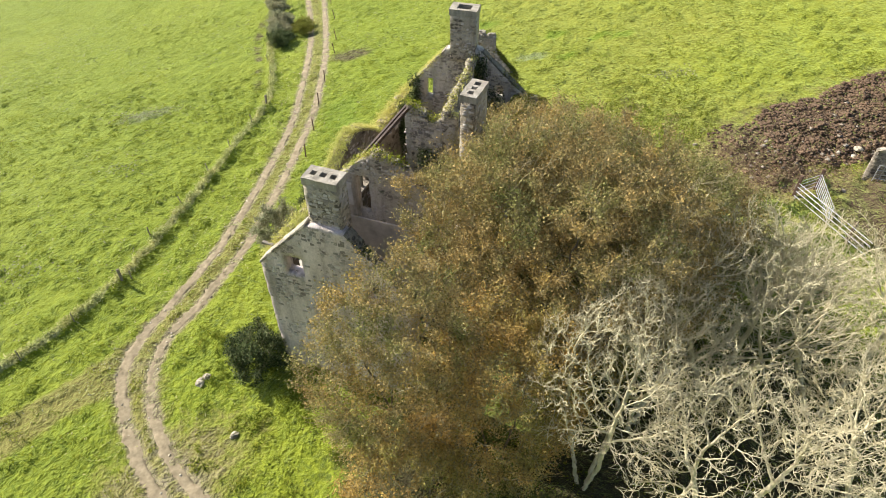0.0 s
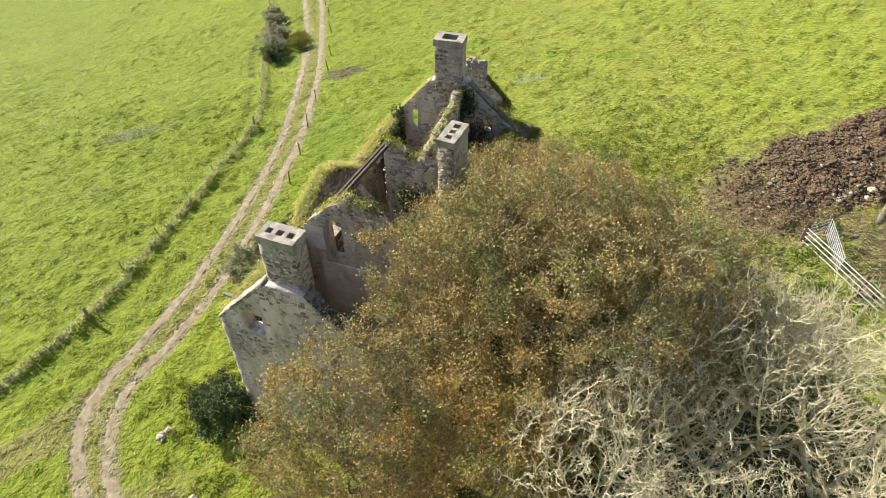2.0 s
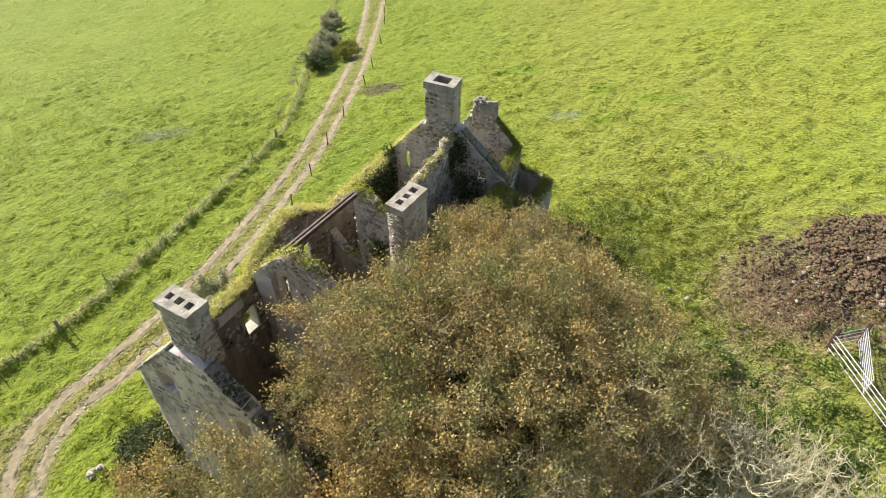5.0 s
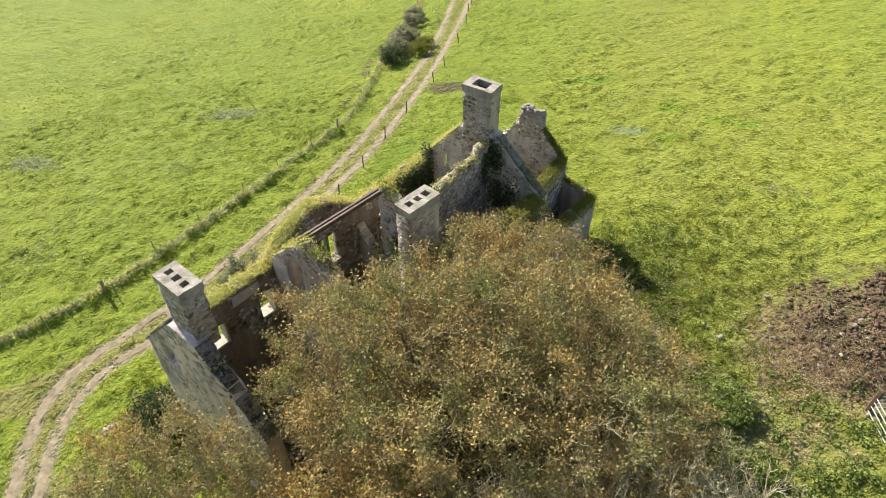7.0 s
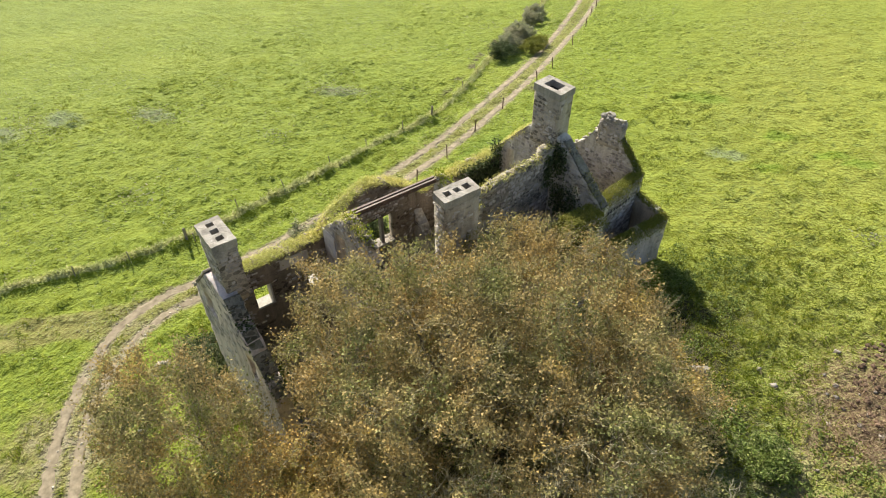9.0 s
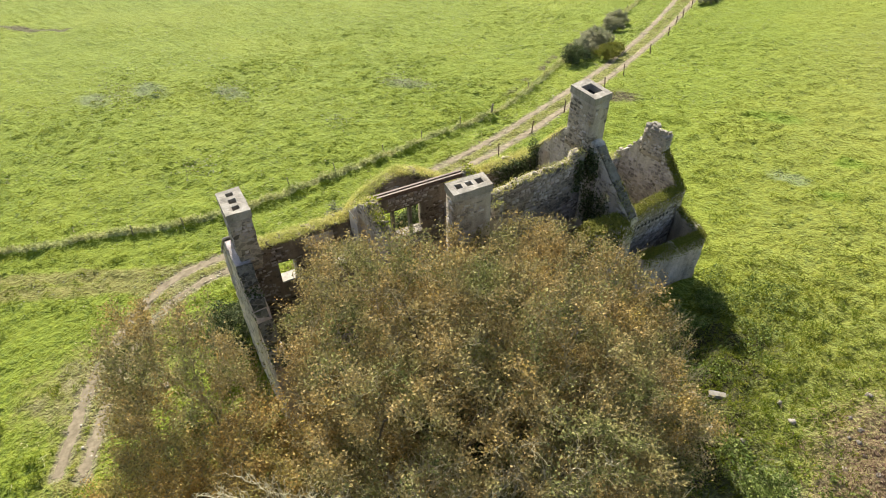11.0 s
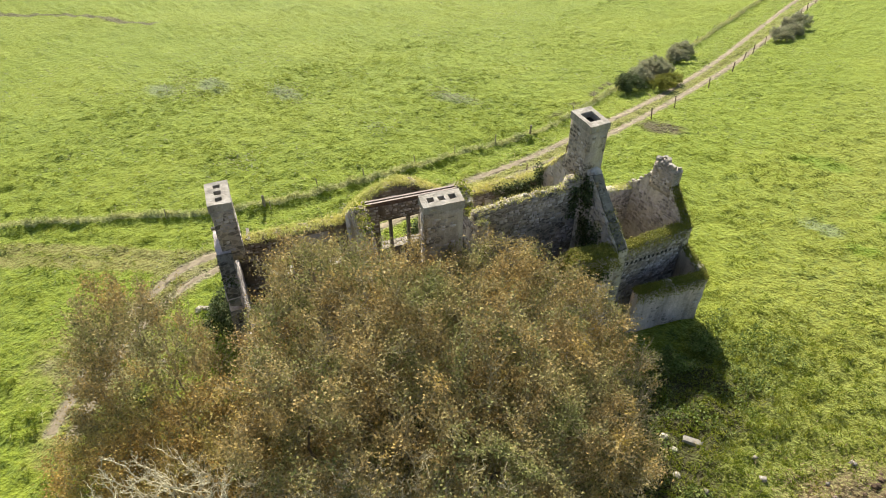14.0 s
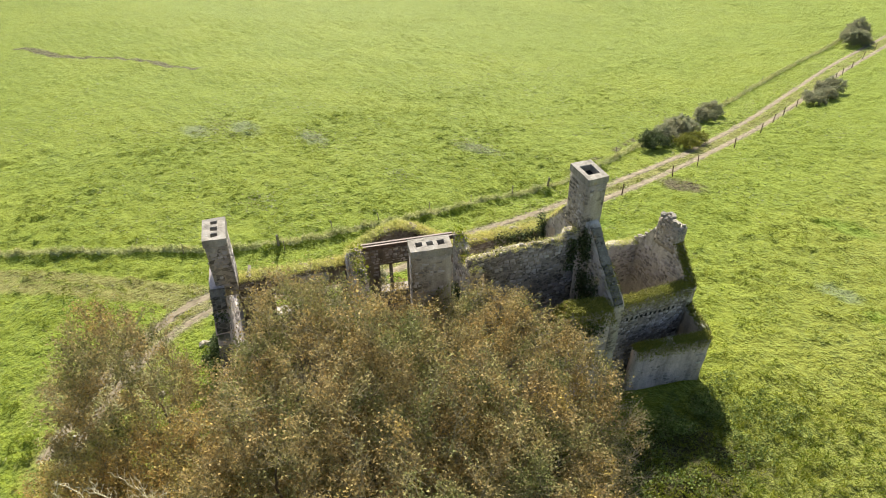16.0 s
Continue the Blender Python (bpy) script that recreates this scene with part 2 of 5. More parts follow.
    patchy = step(nt, noise_tex(nt, v, 0.5, 4, 0.7, 31.0), 0.35, 0.65)
    tuft = math_node(nt, "MULTIPLY", noise_tex(nt, v, 3.6, 3, 0.6, 4.0), math_node(nt, "ADD", math_node(nt, "MULTIPLY", patchy, 0.8), 0.5))
    h = math_node(nt, "ADD", tuft, math_node(nt, "MULTIPLY", noise_tex(nt, v, 14.0, 3, 0.6, 4.0), 0.22))
    bump(nt, bsdf, h, 1.0, 0.5)
    bsdf.inputs["Sheen Weight"].default_value = 0.45
    bsdf.inputs["Sheen Roughness"].default_value = 0.4
    bsdf.inputs["Sheen Tint"].default_value = (0.74, 0.90, 0.24, 1)
    return m


M_GROUND = ground_material()
M_STONE = stone_material("rubble_stone", (1.38, 1.33, 1.26), 0.6, 0.6, 0.05)
# Damp brown stone, its tint lowered further for shade inside the walls.
M_STONE_IN = stone_material("shaded_inner_stone", (0.66, 0.58, 0.51), 0.6, 0.3, 0.2)
M_STONE_DARK = stone_material("dark_stone", (1.0, 0.95, 0.9), 0.3, 0.5, 0.3, 3.6)
M_PALEWALL = stone_material("limewashed_wall", (1.2, 1.1, 1.06), 0.8, 0.4, 0.6)
M_CAP = stone_material("cap_stone", (0.86, 0.83, 0.78), 0.9, 1.1, 0.0, 2.2)
M_STACK = stone_material("weathered_stack_stone", (1.18, 1.10, 1.02), 0.42, 0.9, 0.25, 3.4)
M_RAKE = stone_material("lichened_rake_stone", (0.62, 0.62, 0.56), 0.3, 1.7, 0.8, 4.5)
M_GABLE = stone_material("plastered_gable", (1.52, 1.39, 1.44), 0.92, 1.0, 0.0)
M_WEED = leaf_material("weed_leaves", [(0.0, (0.075, 0.11, 0.025)), (0.6, (0.17, 0.225, 0.055)), (1.0, (0.29, 0.34, 0.11))])
# Near-black colour painted for the shade inside flues and joist holes.
M_HOLE_SHADE = plain_material("hole_shade", (0.012, 0.011, 0.01), (0.03, 0.028, 0.025))
M_SILL = plain_material("limestone_sill", (0.30, 0.28, 0.23), (0.54, 0.51, 0.44), 7.0)
M_RUST = plain_material("rusted_steel", (0.09, 0.055, 0.04), (0.21, 0.145, 0.11), 5.0, 0.8, 0.3)
# Top flange steel: a little greyer and smoother than M_RUST.
M_FLANGE = plain_material("top_flange_steel", (0.07, 0.05, 0.042), (0.17, 0.13, 0.11), 3.0, 0.6, 0.2)
M_GALV = plain_material("galvanised_steel", (0.36, 0.36, 0.38), (0.58, 0.58, 0.60), 9.0, 0.5, 0.4, 0.1)
M_WOOD = plain_material("grey_timber", (0.13, 0.11, 0.085), (0.30, 0.27, 0.22), 8.0)
M_EARTH = plain_material("bare_earth", (0.13, 0.105, 0.064), (0.32, 0.265, 0.175), 2.6, 0.95, 0.0, 0.5, 0.03)
M_ROCK = stone_material("field_stone", (1.3, 1.25, 1.1), 0.5, 0.9, 0.25, 1.4)
M_BARK = plain_material("brown_bark", (0.075, 0.06, 0.04), (0.20, 0.165, 0.11), 5.0)
M_TWIG = plain_material("thin_twigs", (0.20, 0.17, 0.09), (0.42, 0.365, 0.22), 3.0)
M_PALE = plain_material("pale_lichened_bark", (0.38, 0.335, 0.205), (0.66, 0.595, 0.41), 2.5)
M_LEAF_OLIVE = leaf_material("olive_brown_leaves", [(0.0, (0.16, 0.135, 0.065)), (0.4, (0.325, 0.265, 0.115)), (0.8, (0.41, 0.33, 0.145)), (1.0, (0.48, 0.40, 0.19))], 0.6, 0.3, 0.85)
M_LEAF_OCHRE = leaf_material("ochre_leaves", [(0.0, (0.22, 0.155, 0.065)), (0.4, (0.41, 0.295, 0.10)), (0.8, (0.48, 0.355, 0.125)), (1.0, (0.55, 0.42, 0.16))], 0.6, 0.3, 0.7)
M_LEAF_DARK = leaf_material("evergreen_leaves", [(0.0, (0.03, 0.045, 0.018)), (0.6, (0.09, 0.12, 0.045)), (1.0, (0.21, 0.24, 0.12))])
M_LEAF_GORSE = leaf_material("gorse_leaves", [(0.0, (0.14, 0.145, 0.085)), (0.6, (0.29, 0.295, 0.185)), (1.0, (0.46, 0.45, 0.31))], 0.6, 0.5)
M_MOSS = leaf_material("moss_leaves", [(0.0, (0.11, 0.12, 0.02)), (0.6, (0.22, 0.225, 0.04)), (1.0, (0.34, 0.33, 0.07))])
M_GRASS = leaf_material("grass_blades", [(0.0, (0.095, 0.135, 0.010)), (0.5, (0.205, 0.26, 0.018)), (1.0, (0.39, 0.41, 0.06))], 0.65, 0.5)
M_ROUGH = leaf_material("rough_grass_blades", [(0.0, (0.085, 0.12, 0.013)), (0.5, (0.19, 0.23, 0.026)), (1.0, (0.36, 0.365, 0.07))], 0.7, 0.5)
M_DRYGRASS = leaf_material("dry_grass_blades", [(0.0, (0.19, 0.23, 0.06)), (0.5, (0.40, 0.41, 0.16)), (1.0, (0.62, 0.60, 0.33))], 0.75, 0.5)
M_LAWNCAP = leaf_material("long_grass_blades", [(0.0, (0.36, 0.36, 0.09)), (0.5, (0.58, 0.56, 0.17)), (1.0, (0.76, 0.71, 0.32))], 0.75, 0.5)
M_PLASTER = plain_material("old_plaster", (0.34, 0.305, 0.275), (0.64, 0.59, 0.545), 1.2, 0.95, 0.0, 0.3, 0.03)


def loose_stone_material(name, source, out):
    """Single stones, each of its own shade; source and out name the node and its socket that tell them apart."""
    m, nt, bsdf = material(name, 0.93)
    g = nt.nodes.new(source)
    c = ramp(nt, g.outputs[out], [(0.0, (0.23, 0.205, 0.18)), (0.35, (0.38, 0.34, 0.305)), (0.7, (0.50, 0.45, 0.415)), (1.0, (0.64, 0.59, 0.55))])
    v = coords(nt)
    grain = noise_tex(nt, v, 11, 6, 0.7)
    c = mix(nt, 0.5, c, ramp(nt, grain, [(0.3, (0.35, 0.35, 0.35)), (0.65, (1, 1, 1))]), "MULTIPLY")
    och = noise_tex(nt, v, 1.7, 6, 0.7, 17.0)
    c = mix(nt, math_node(nt, "MULTIPLY", step(nt, och, 0.58, 0.70), 0.4), c, (0.33, 0.24, 0.11))
    c = mix(nt, math_node(nt, "MULTIPLY", step(nt, noise_tex(nt, v, 6.0, 6, 0.75, 3.0), 0.60, 0.66), 0.5), c, (0.66, 0.65, 0.58))
    nt.links.new(c, bsdf.inputs["Base Color"])
    bump(nt, bsdf, grain, 0.6, 0.03)
    return m


M_STONES = loose_stone_material("wall_stones", "ShaderNodeNewGeometry", "Random Per Island")
M_STONES_ONE = loose_stone_material("wall_stone", "ShaderNodeObjectInfo", "Random")

# ---- ground ----
RUT_L = [(-32, 160), (-28.1, 129), (-24.0, 109), (-19.4, 90), (-16.4, 76), (-15.1, 67.8), (-14.2, 60), (-13.4, 50.3), (-13.7, 42.7), (-14.4, 36.4), (-15.4, 31.3), (-16.6, 27.7), (-17.6, 24.6), (-17.8, 22.3), (-16.9, 19.9), (-15.4, 17.4), (-13.6, 15.2), (-9.5, 11.5)]
RUT_R = [(-29.5, 158), (-24.9, 126), (-21.2, 108), (-17.1, 89.7), (-14.2, 73.4), (-12.9, 65), (-12.1, 57), (-11.7, 51), (-12.0, 43.2), (-12.4, 38.6), (-13.0, 33.4), (-13.9, 30.1), (-14.9, 27.1), (-15.9, 24.9), (-16.1, 22.8), (-15.6, 20.5), (-14.3, 18.1), (-12.4, 15.8), (-8.5, 12.4)]
SPUR_A = [(-17.9, 23.6), (-20.4, 21.2), (-23.2, 18.7), (-30, 11.4), (-40, 0)]
SPUR_B = [(-17.6, 21.6), (-20.2, 20.0), (-22.4, 17.6), (-28.7, 10.8), (-38, 0)]
BANK = [(-46, -6), (-33, 11.7), (-29.1, 17.1), (-25.6, 22.3), (-22.8, 26.0), (-20.9, 30.0), (-19.6, 34.5), (-18.6, 40), (-17.5, 47.0), (-16.8, 54.0), (-18.0, 62.3), (-20.6, 72), (-23.4, 86), (-26.8, 99), (-31, 117.4), (-35, 141), (-38, 160)]


def smooth_line(pts, every=0.5):
    """Points along a smooth curve through pts, evenly spaced."""
    p = np.array(pts, float)
    out = []
    for i in range(len(p) - 1):
        a, b, c, d = p[max(i - 1, 0)], p[i], p[i + 1], p[min(i + 2, len(p) - 1)]
        for t in np.arange(0, 1, 0.05):
            out.append(0.5 * (2 * b + (c - a) * t + (2 * a - 5 * b + 4 * c - d) * t ** 2 + (3 * b - a - 3 * c + d) * t ** 3))
    out = np.array(out + [p[-1]])
    s = np.r_[0, np.cumsum(np.linalg.norm(np.diff(out, axis=0), axis=1))]
    q = np.arange(0, s[-1], every)
    return np.stack([np.interp(q, s, out[:, 0]), np.interp(q, s, out[:, 1])], axis=1)


def dist_to(line, x, y):
    """Distance of every x, y to a polyline's points."""
    best = np.full(np.shape(x), 1e9)
    for px, py in line:
        np.minimum(best, (x - px) ** 2 + (y - py) ** 2, out=best)
    return np.sqrt(best)


LINES = {k: smooth_line(v, 0.6) for k, v in (("l", RUT_L), ("r", RUT_R), ("a", SPUR_A), ("b", SPUR_B), ("bank", BANK))}
MID_LINE = smooth_line([((a + c) / 2, (b + d) / 2) for (a, b), (c, d) in zip(smooth_line(RUT_L, 4.0)[:44], smooth_line(RUT_R, 4.0)[:44])], 1.0)


def blob(x, y, cx, cy, rx, ry, turn=0.0):
    """1 in the middle of an oval patch, 0.5 at its rim, falling to 0 outside."""
    c, s = math.cos(turn), math.sin(turn)
    u, v = ((x - cx) * c + (y - cy) * s) / rx, (-(x - cx) * s + (y - cy) * c) / ry
    return np.clip(1.0 - 0.5 * np.sqrt(u * u + v * v), 0, 1)


def axis(outer, lo, hi, outer_hi, fine, middle, coarse):
    """Grid lines: fine between lo and hi, coarser around, widening outwards to the horizon."""
    mid = np.r_[np.arange(outer, lo, middle), np.arange(lo, hi, fine), np.arange(hi, outer_hi + middle, middle)]
    left, right, s = [mid[0]], [mid[-1]], middle
    while left[-1] > -coarse:
        s *= 1.35
        left.append(left[-1] - s)
        right.append(right[-1] + s)
    return np.r_[left[:0:-1], mid, right[1:]]


GRID = {}


def ground_top(x, y):
    """Height of the finished ground, with its tussocks, ruts and bank."""
    xs, ys, z = GRID["xs"], GRID["ys"], GRID["z"]
    x, y = np.asarray(x, float), np.asarray(y, float)
    i = np.clip(np.searchsorted(xs, x) - 1, 0, len(xs) - 2)
    j = np.clip(np.searchsorted(ys, y) - 1, 0, len(ys) - 2)
    u, v = (x - xs[i]) / (xs[i + 1] - xs[i]), (y - ys[j]) / (ys[j + 1] - ys[j])
    return (z[i, j] * (1 - u) + z[i + 1, j] * u) * (1 - v) + (z[i, j + 1] * (1 - u) + z[i + 1, j + 1] * u) * v


def build_ground():
    xs, ys = axis(-110, -54, 35, 60, 0.25, 1.0, 2600), axis(-10, 9, 92, 190, 0.25, 1.0, 2600)
    X, Y = np.meshgrid(xs, ys, indexing="ij")
    Z = ground_z(X, Y)
    near = (X > -111) & (X < 61) & (Y > -11) & (Y < 191)
    d = {k: np.full(X.shape, 99.0) for k in LINES}
    for k, line in LINES.items():
        d[k][near] = dist_to(line, X[near], Y[near])
    rut = np.minimum(d["l"], d["r"])
    spur = np.minimum(d["a"], d["b"])
    earth = np.clip(1.0 - rut / 0.85, 0, 1) * 1.1
    crown = np.clip(1.2 - np.maximum(d["l"], d["r"]) / 3.4, 0, 1)
    turning = np.maximum(blob(X, Y, -13.0, 15.4, 3.0, 4.6, -0.8), blob(X, Y, -17.4, 22.3, 1.3, 2.0))
    earth = np.maximum(earth, turning * 0.58)
    dry_turn = turning * 0.9
    dry = np.maximum(np.clip(1.25 - spur / 1.1, 0, 1) * 0.8, crown * 0.75)
    dry = np.maximum(dry, dry_turn)
    pale = np.clip(1.5 - d["bank"] / 0.4, 0, 1) * (0.8 + 0.25 * wave(X, Y, 1.7, 12.0))
    bx = np.interp(Y, LINES["bank"][:, 1], LINES["bank"][:, 0])
    west = bx - X
    earth = np.maximum(earth, np.clip(1.1 - spur / 0.35, 0, 1) * 0.52)
    dung = np.maximum.reduce([blob(X, Y, 25.5, 38.2, 4.6, 4.0), blob(X, Y, 31, 39, 6, 4.5), blob(X, Y, 21.2, 37.0, 2.4, 3.8, 0.3) * 0.9])
    dung = np.maximum(dung, blob(X, Y, 27.0, 29.5, 3.6, 4.2) * 1.05)
    dung = np.maximum(dung, blob(X, Y, -10.2, 64.3, 2.2, 1.5, 0.3) * 0.95)
    dung = np.maximum(dung, np.exp(-((west - 1.5) / 0.8) ** 2) * np.clip((Y - 52) / 8, 0, 1) * np.clip((92 - Y) / 6, 0, 1) * (0.5 + 0.3 * wave(X, Y, 1.5, 14.0)))
    lush = np.maximum.reduce([blob(X, Y, cx, cy, rx, ry) for cx, cy, rx, ry in ((11, 55.2, 1.0, 0.6), (10.7, 60.4, 1.2, 0.7), (14.5, 58.3, 1.1, 0.6), (16.2, 57.5, 1.0, 0.6), (3.4, 66.6, 2.2, 1.2), (-6.0, 30.5, 1.2, 6.0), (-9.0, 50.0, 1.5, 4.0))])
    straw = np.maximum.reduce([blob(X, Y, 18.8, 35.2, 2.2, 3.6), blob(X, Y, 21.5, 33.5, 3.6, 1.6) * 0.95, blob(X, Y, 28, 35.5, 2.5, 1.5) * 0.8, blob(X, Y, 18.2, 29.5, 4.0, 4.5) * (0.62 + 0.3 * wave(X, Y, 1.4, 44.0))])
    # Leaf litter with painted shade: under crowns, beside the lean-to, inside the house.
    litter_shade = np.maximum.reduce([blob(X, Y, 4.5, 26, 8.2, 8.5), blob(X, Y, -0.8, 16.0, 3.6, 3.2), blob(X, Y, 10, 15, 7.5, 6.5), blob(X, Y, 14.5, 16.5, 8.0, 6.8), blob(X, Y, 10.8, 35.4, 2.6, 5.0, -0.15), blob(X, Y, 12.2, 32.0, 3.0, 3.2), blob(X, Y, -1.5, 31, 4.5, 8.0, -0.4)])
    weedy = np.maximum.reduce([blob(X, Y, -29.2, 55.2, 2.6, 1.2, 0.3), blob(X, Y, -48.3, 37.0, 2.4, 1.4), blob(X, Y, -50.4, 32, 2.0, 1.2), blob(X, Y, -41, 42, 2.4, 1.1), blob(X, Y, 7.9, 56.3, 1.4, 0.8), blob(X, Y, 15.5, 30.5, 2.5, 2.2)])
    stream = np.abs(Y - (24.3 + (X + 92.8) * 1.05 + 1.3 * np.sin(X * 0.5)))
    dung = np.maximum(dung, np.where((X > -99) & (X < -76), np.clip(1.1 - stream / 1.6, 0, 1), 0))
    khaki = np.clip((X * 0.95 + Y * 0.1 - 2.0) / 14.0, 0, 1) * np.clip(0.8 + 0.5 * wave(X, Y, 9.0, 31.0), 0, 1)
    coarse = np.clip(2.2 * np.maximum(blob(X, Y, 15.0, 36.0, 6.5, 9.0), blob(X, Y, 18.0, 28.0, 7.0, 6.0)) - 0.75 + 0.25 * wave(X, Y, 2.2, 33.0), 0, 1)
    # relief: tussocks, ruts, the sod bank, the muck heap
    bare = np.clip(1.4 * np.maximum(earth, turning * 0.6), 0, 1)
    tus = np.clip(wave(X, Y, 0.75, 1.0) + 0.7 * wave(X, Y, 0.42, 6.0), -0.7, 1.6)
    rich = 0.65 + 0.35 * wave(X, Y, 6.0, 8.0)
    lump = tus * 0.26 * rich + wave(X, Y, 1.4, 4.0) * 0.07 + wave(X, Y, 5.0, 2.0) * 0.09
    Z = Z + np.where(near, lump * (1 - 0.95 * bare), wave(X, Y, 14.0, 2.0) * 0.15)
    Z = Z - np.clip(1 - rut / 0.75, 0, 1) * 0.10
    Z = Z + (0.24 + 0.08 * wave(X, Y, 1.2, 3.0)) / (1 + (d["bank"] / 0.5) ** 4)
    Z = Z - np.exp(-((d["bank"] - 1.2) / 0.5) ** 2) * 0.1
    heap = np.clip(dung - 0.45, 0, 1) * (X > 15)
    Z = Z + heap * 0.9 + np.clip(dung - 0.4, 0, 0.3) * 1.1 * np.abs(wave(X, Y, 0.5, 5.0)) * (X > 15)
    n, k = X.shape
    V = np.stack([X, Y, Z], axis=-1).reshape(-1, 3)
    i = np.arange(n * k).reshape(n, k)
    F = np.stack([i[:-1, :-1], i[1:, :-1], i[1:, 1:], i[:-1, 1:]], axis=-1).reshape(-1, 4)
    GRID.update(xs=xs, ys=ys, z=Z)
    ob = mesh_of("ground", V, F, M_GROUND, None, "", True)
    for name, val in (("earth", earth), ("dry", dry), ("dung", dung), ("straw", straw), ("litter_shade", litter_shade), ("khaki", khaki), ("coarse", coarse), ("weedy", weedy), ("lush", lush), ("pale", pale)):
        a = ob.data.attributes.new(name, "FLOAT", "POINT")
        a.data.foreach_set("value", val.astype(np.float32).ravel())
    return tagged(ob, "bright green sloping pasture with tussocks and bare patches", "grass field", "", "structure")


ground = build_ground()


def ribbon(line, width, seed, lift):
    """A ragged strip laid along a line on the ground: vertices and quads."""
    d = np.gradient(line, axis=0)
    d /= np.linalg.norm(d, axis=1, keepdims=True)
    side = np.stack([d[:, 1], -d[:, 0]], axis=1)
    rng = np.random.default_rng(seed)
    cols = []
    fs = (-0.5, -0.3, -0.1, 0.1, 0.3, 0.5)
    for f in fs:
        rim = abs(f) == 0.5
        w = width * f * (1 + (0.55 if rim else 0.1) * rng.uniform(-1, 1, len(line)))
        p = line + side * w[:, None]
        z = ground_top(p[:, 0], p[:, 1]) + (lift - 0.07 if rim else lift + 0.05 * wave(p[:, 0], p[:, 1], 0.9, seed))
        cols.append(np.c_[p, z])
    V = np.stack(cols, axis=1).reshape(-1, 3)
    n = len(line)
    i = np.arange(n * len(fs)).reshape(n, len(fs))
    F = np.stack([i[:-1, :-1], i[:-1, 1:], i[1:, 1:], i[1:, :-1]], axis=-1).reshape(-1, 4)
    return V, F


def build_road():
    road = thing("road", "unmade farm track of two bare earth wheel ruts", "farm track", "", "structure")
    for seed, pts in ((3, RUT_L), (5, RUT_R)):
        V, F = ribbon(smooth_line(pts, 0.25), 0.72, seed, 0.03)
        mesh_of("wheel_rut", V, F, M_EARTH, road, "", True)


build_road()

# ---- the ruined house ----


def wall_mesh(p0, p1, thick, bottom, profile, openings=(), seed=1, ragged=0.12, cell=0.3, rough=0.035):
    """A rubble wall between two points on plan: its top follows profile (metres along, height), openings (from, to, low, high) go through it."""
    rng = np.random.default_rng(seed)
    p0, p1 = np.array(p0, float), np.array(p1, float)
    length = np.linalg.norm(p1 - p0)
    v = (p1 - p0) / length
    nrm = np.array([v[1], -v[0]])
    ps, pz = zip(*profile)
    marks = {0.0, length}
    for a, b, lo, hi in openings:
        marks |= {a, b}
    marks |= {float(s) for s in ps if 0 < s < length}
    marks = sorted(marks)
    S = []
    for a, b in zip(marks, marks[1:]):
        k = max(1, round((b - a) / cell))
        S += list(np.linspace(a, b, k, endpoint=False))
    S = np.array(S + [length])
    top = np.interp(S, ps, pz)
    top = top + ragged * (rng.uniform(-1, 1, len(S)) * 0.7 + 0.6 * np.sin(S * 2.3 + seed))
    zm = sorted({bottom, float(max(top)) + 0.01} | {z for o in openings for z in o[2:]})
    Zl = []
    for a, b in zip(zm, zm[1:]):
        k = max(1, round((b - a) / cell))
        Zl += list(np.linspace(a, b, k, endpoint=False))
    Zl = np.array(Zl + [zm[-1]])
    n, m = len(S), len(Zl)
    solid = np.zeros((n - 1, m - 1), bool)
    for i in range(n - 1):
        for j in range(m - 1):
            sc, zc = (S[i] + S[i + 1]) / 2, (Zl[j] + Zl[j + 1]) / 2
            hole = any(a < sc < b and lo < zc < hi for a, b, lo, hi in openings)
            solid[i, j] = not hole and Zl[j] < max(top[i], top[i + 1]) - 1e-4
    V = np.zeros((2, n, m, 3))
    for f, sgn in ((0, 1), (1, -1)):
        off = sgn * thick / 2 + rng.uniform(-rough, rough, (n, m))
        z = np.minimum(Zl[None, :], top[:, None])
        if f:
            z = np.minimum(Zl[None, :], (top + rng.uniform(-0.5, 0.5, n) * ragged)[:, None])
        V[f, :, :, 0] = p0[0] + v[0] * S[:, None] + nrm[0] * off
        V[f, :, :, 1] = p0[1] + v[1] * S[:, None] + nrm[1] * off
        V[f, :, :, 2] = z
    idx = np.arange(2 * n * m).reshape(2, n, m)
    F = []
    for i in range(n - 1):
        for j in range(m - 1):
            if not solid[i, j]:
                continue
            a, b, c, d = idx[0, i, j], idx[0, i + 1, j], idx[0, i + 1, j + 1], idx[0, i, j + 1]
            e, g, h, k = idx[1, i, j], idx[1, i + 1, j], idx[1, i + 1, j + 1], idx[1, i, j + 1]
            F += [(a, b, c, d), (g, e, k, h)]
            if i == 0 or not solid[i - 1, j]:
                F.append((e, a, d, k))
            if i == n - 2 or not solid[i + 1, j]:
                F.append((b, g, h, c))
            if j == 0 or not solid[i, j - 1]:
                F.append((e, g, b, a))
            if j == m - 2 or not solid[i, j + 1]:
                F.append((d, c, h, k))
    return V.reshape(-1, 3), np.array(F)


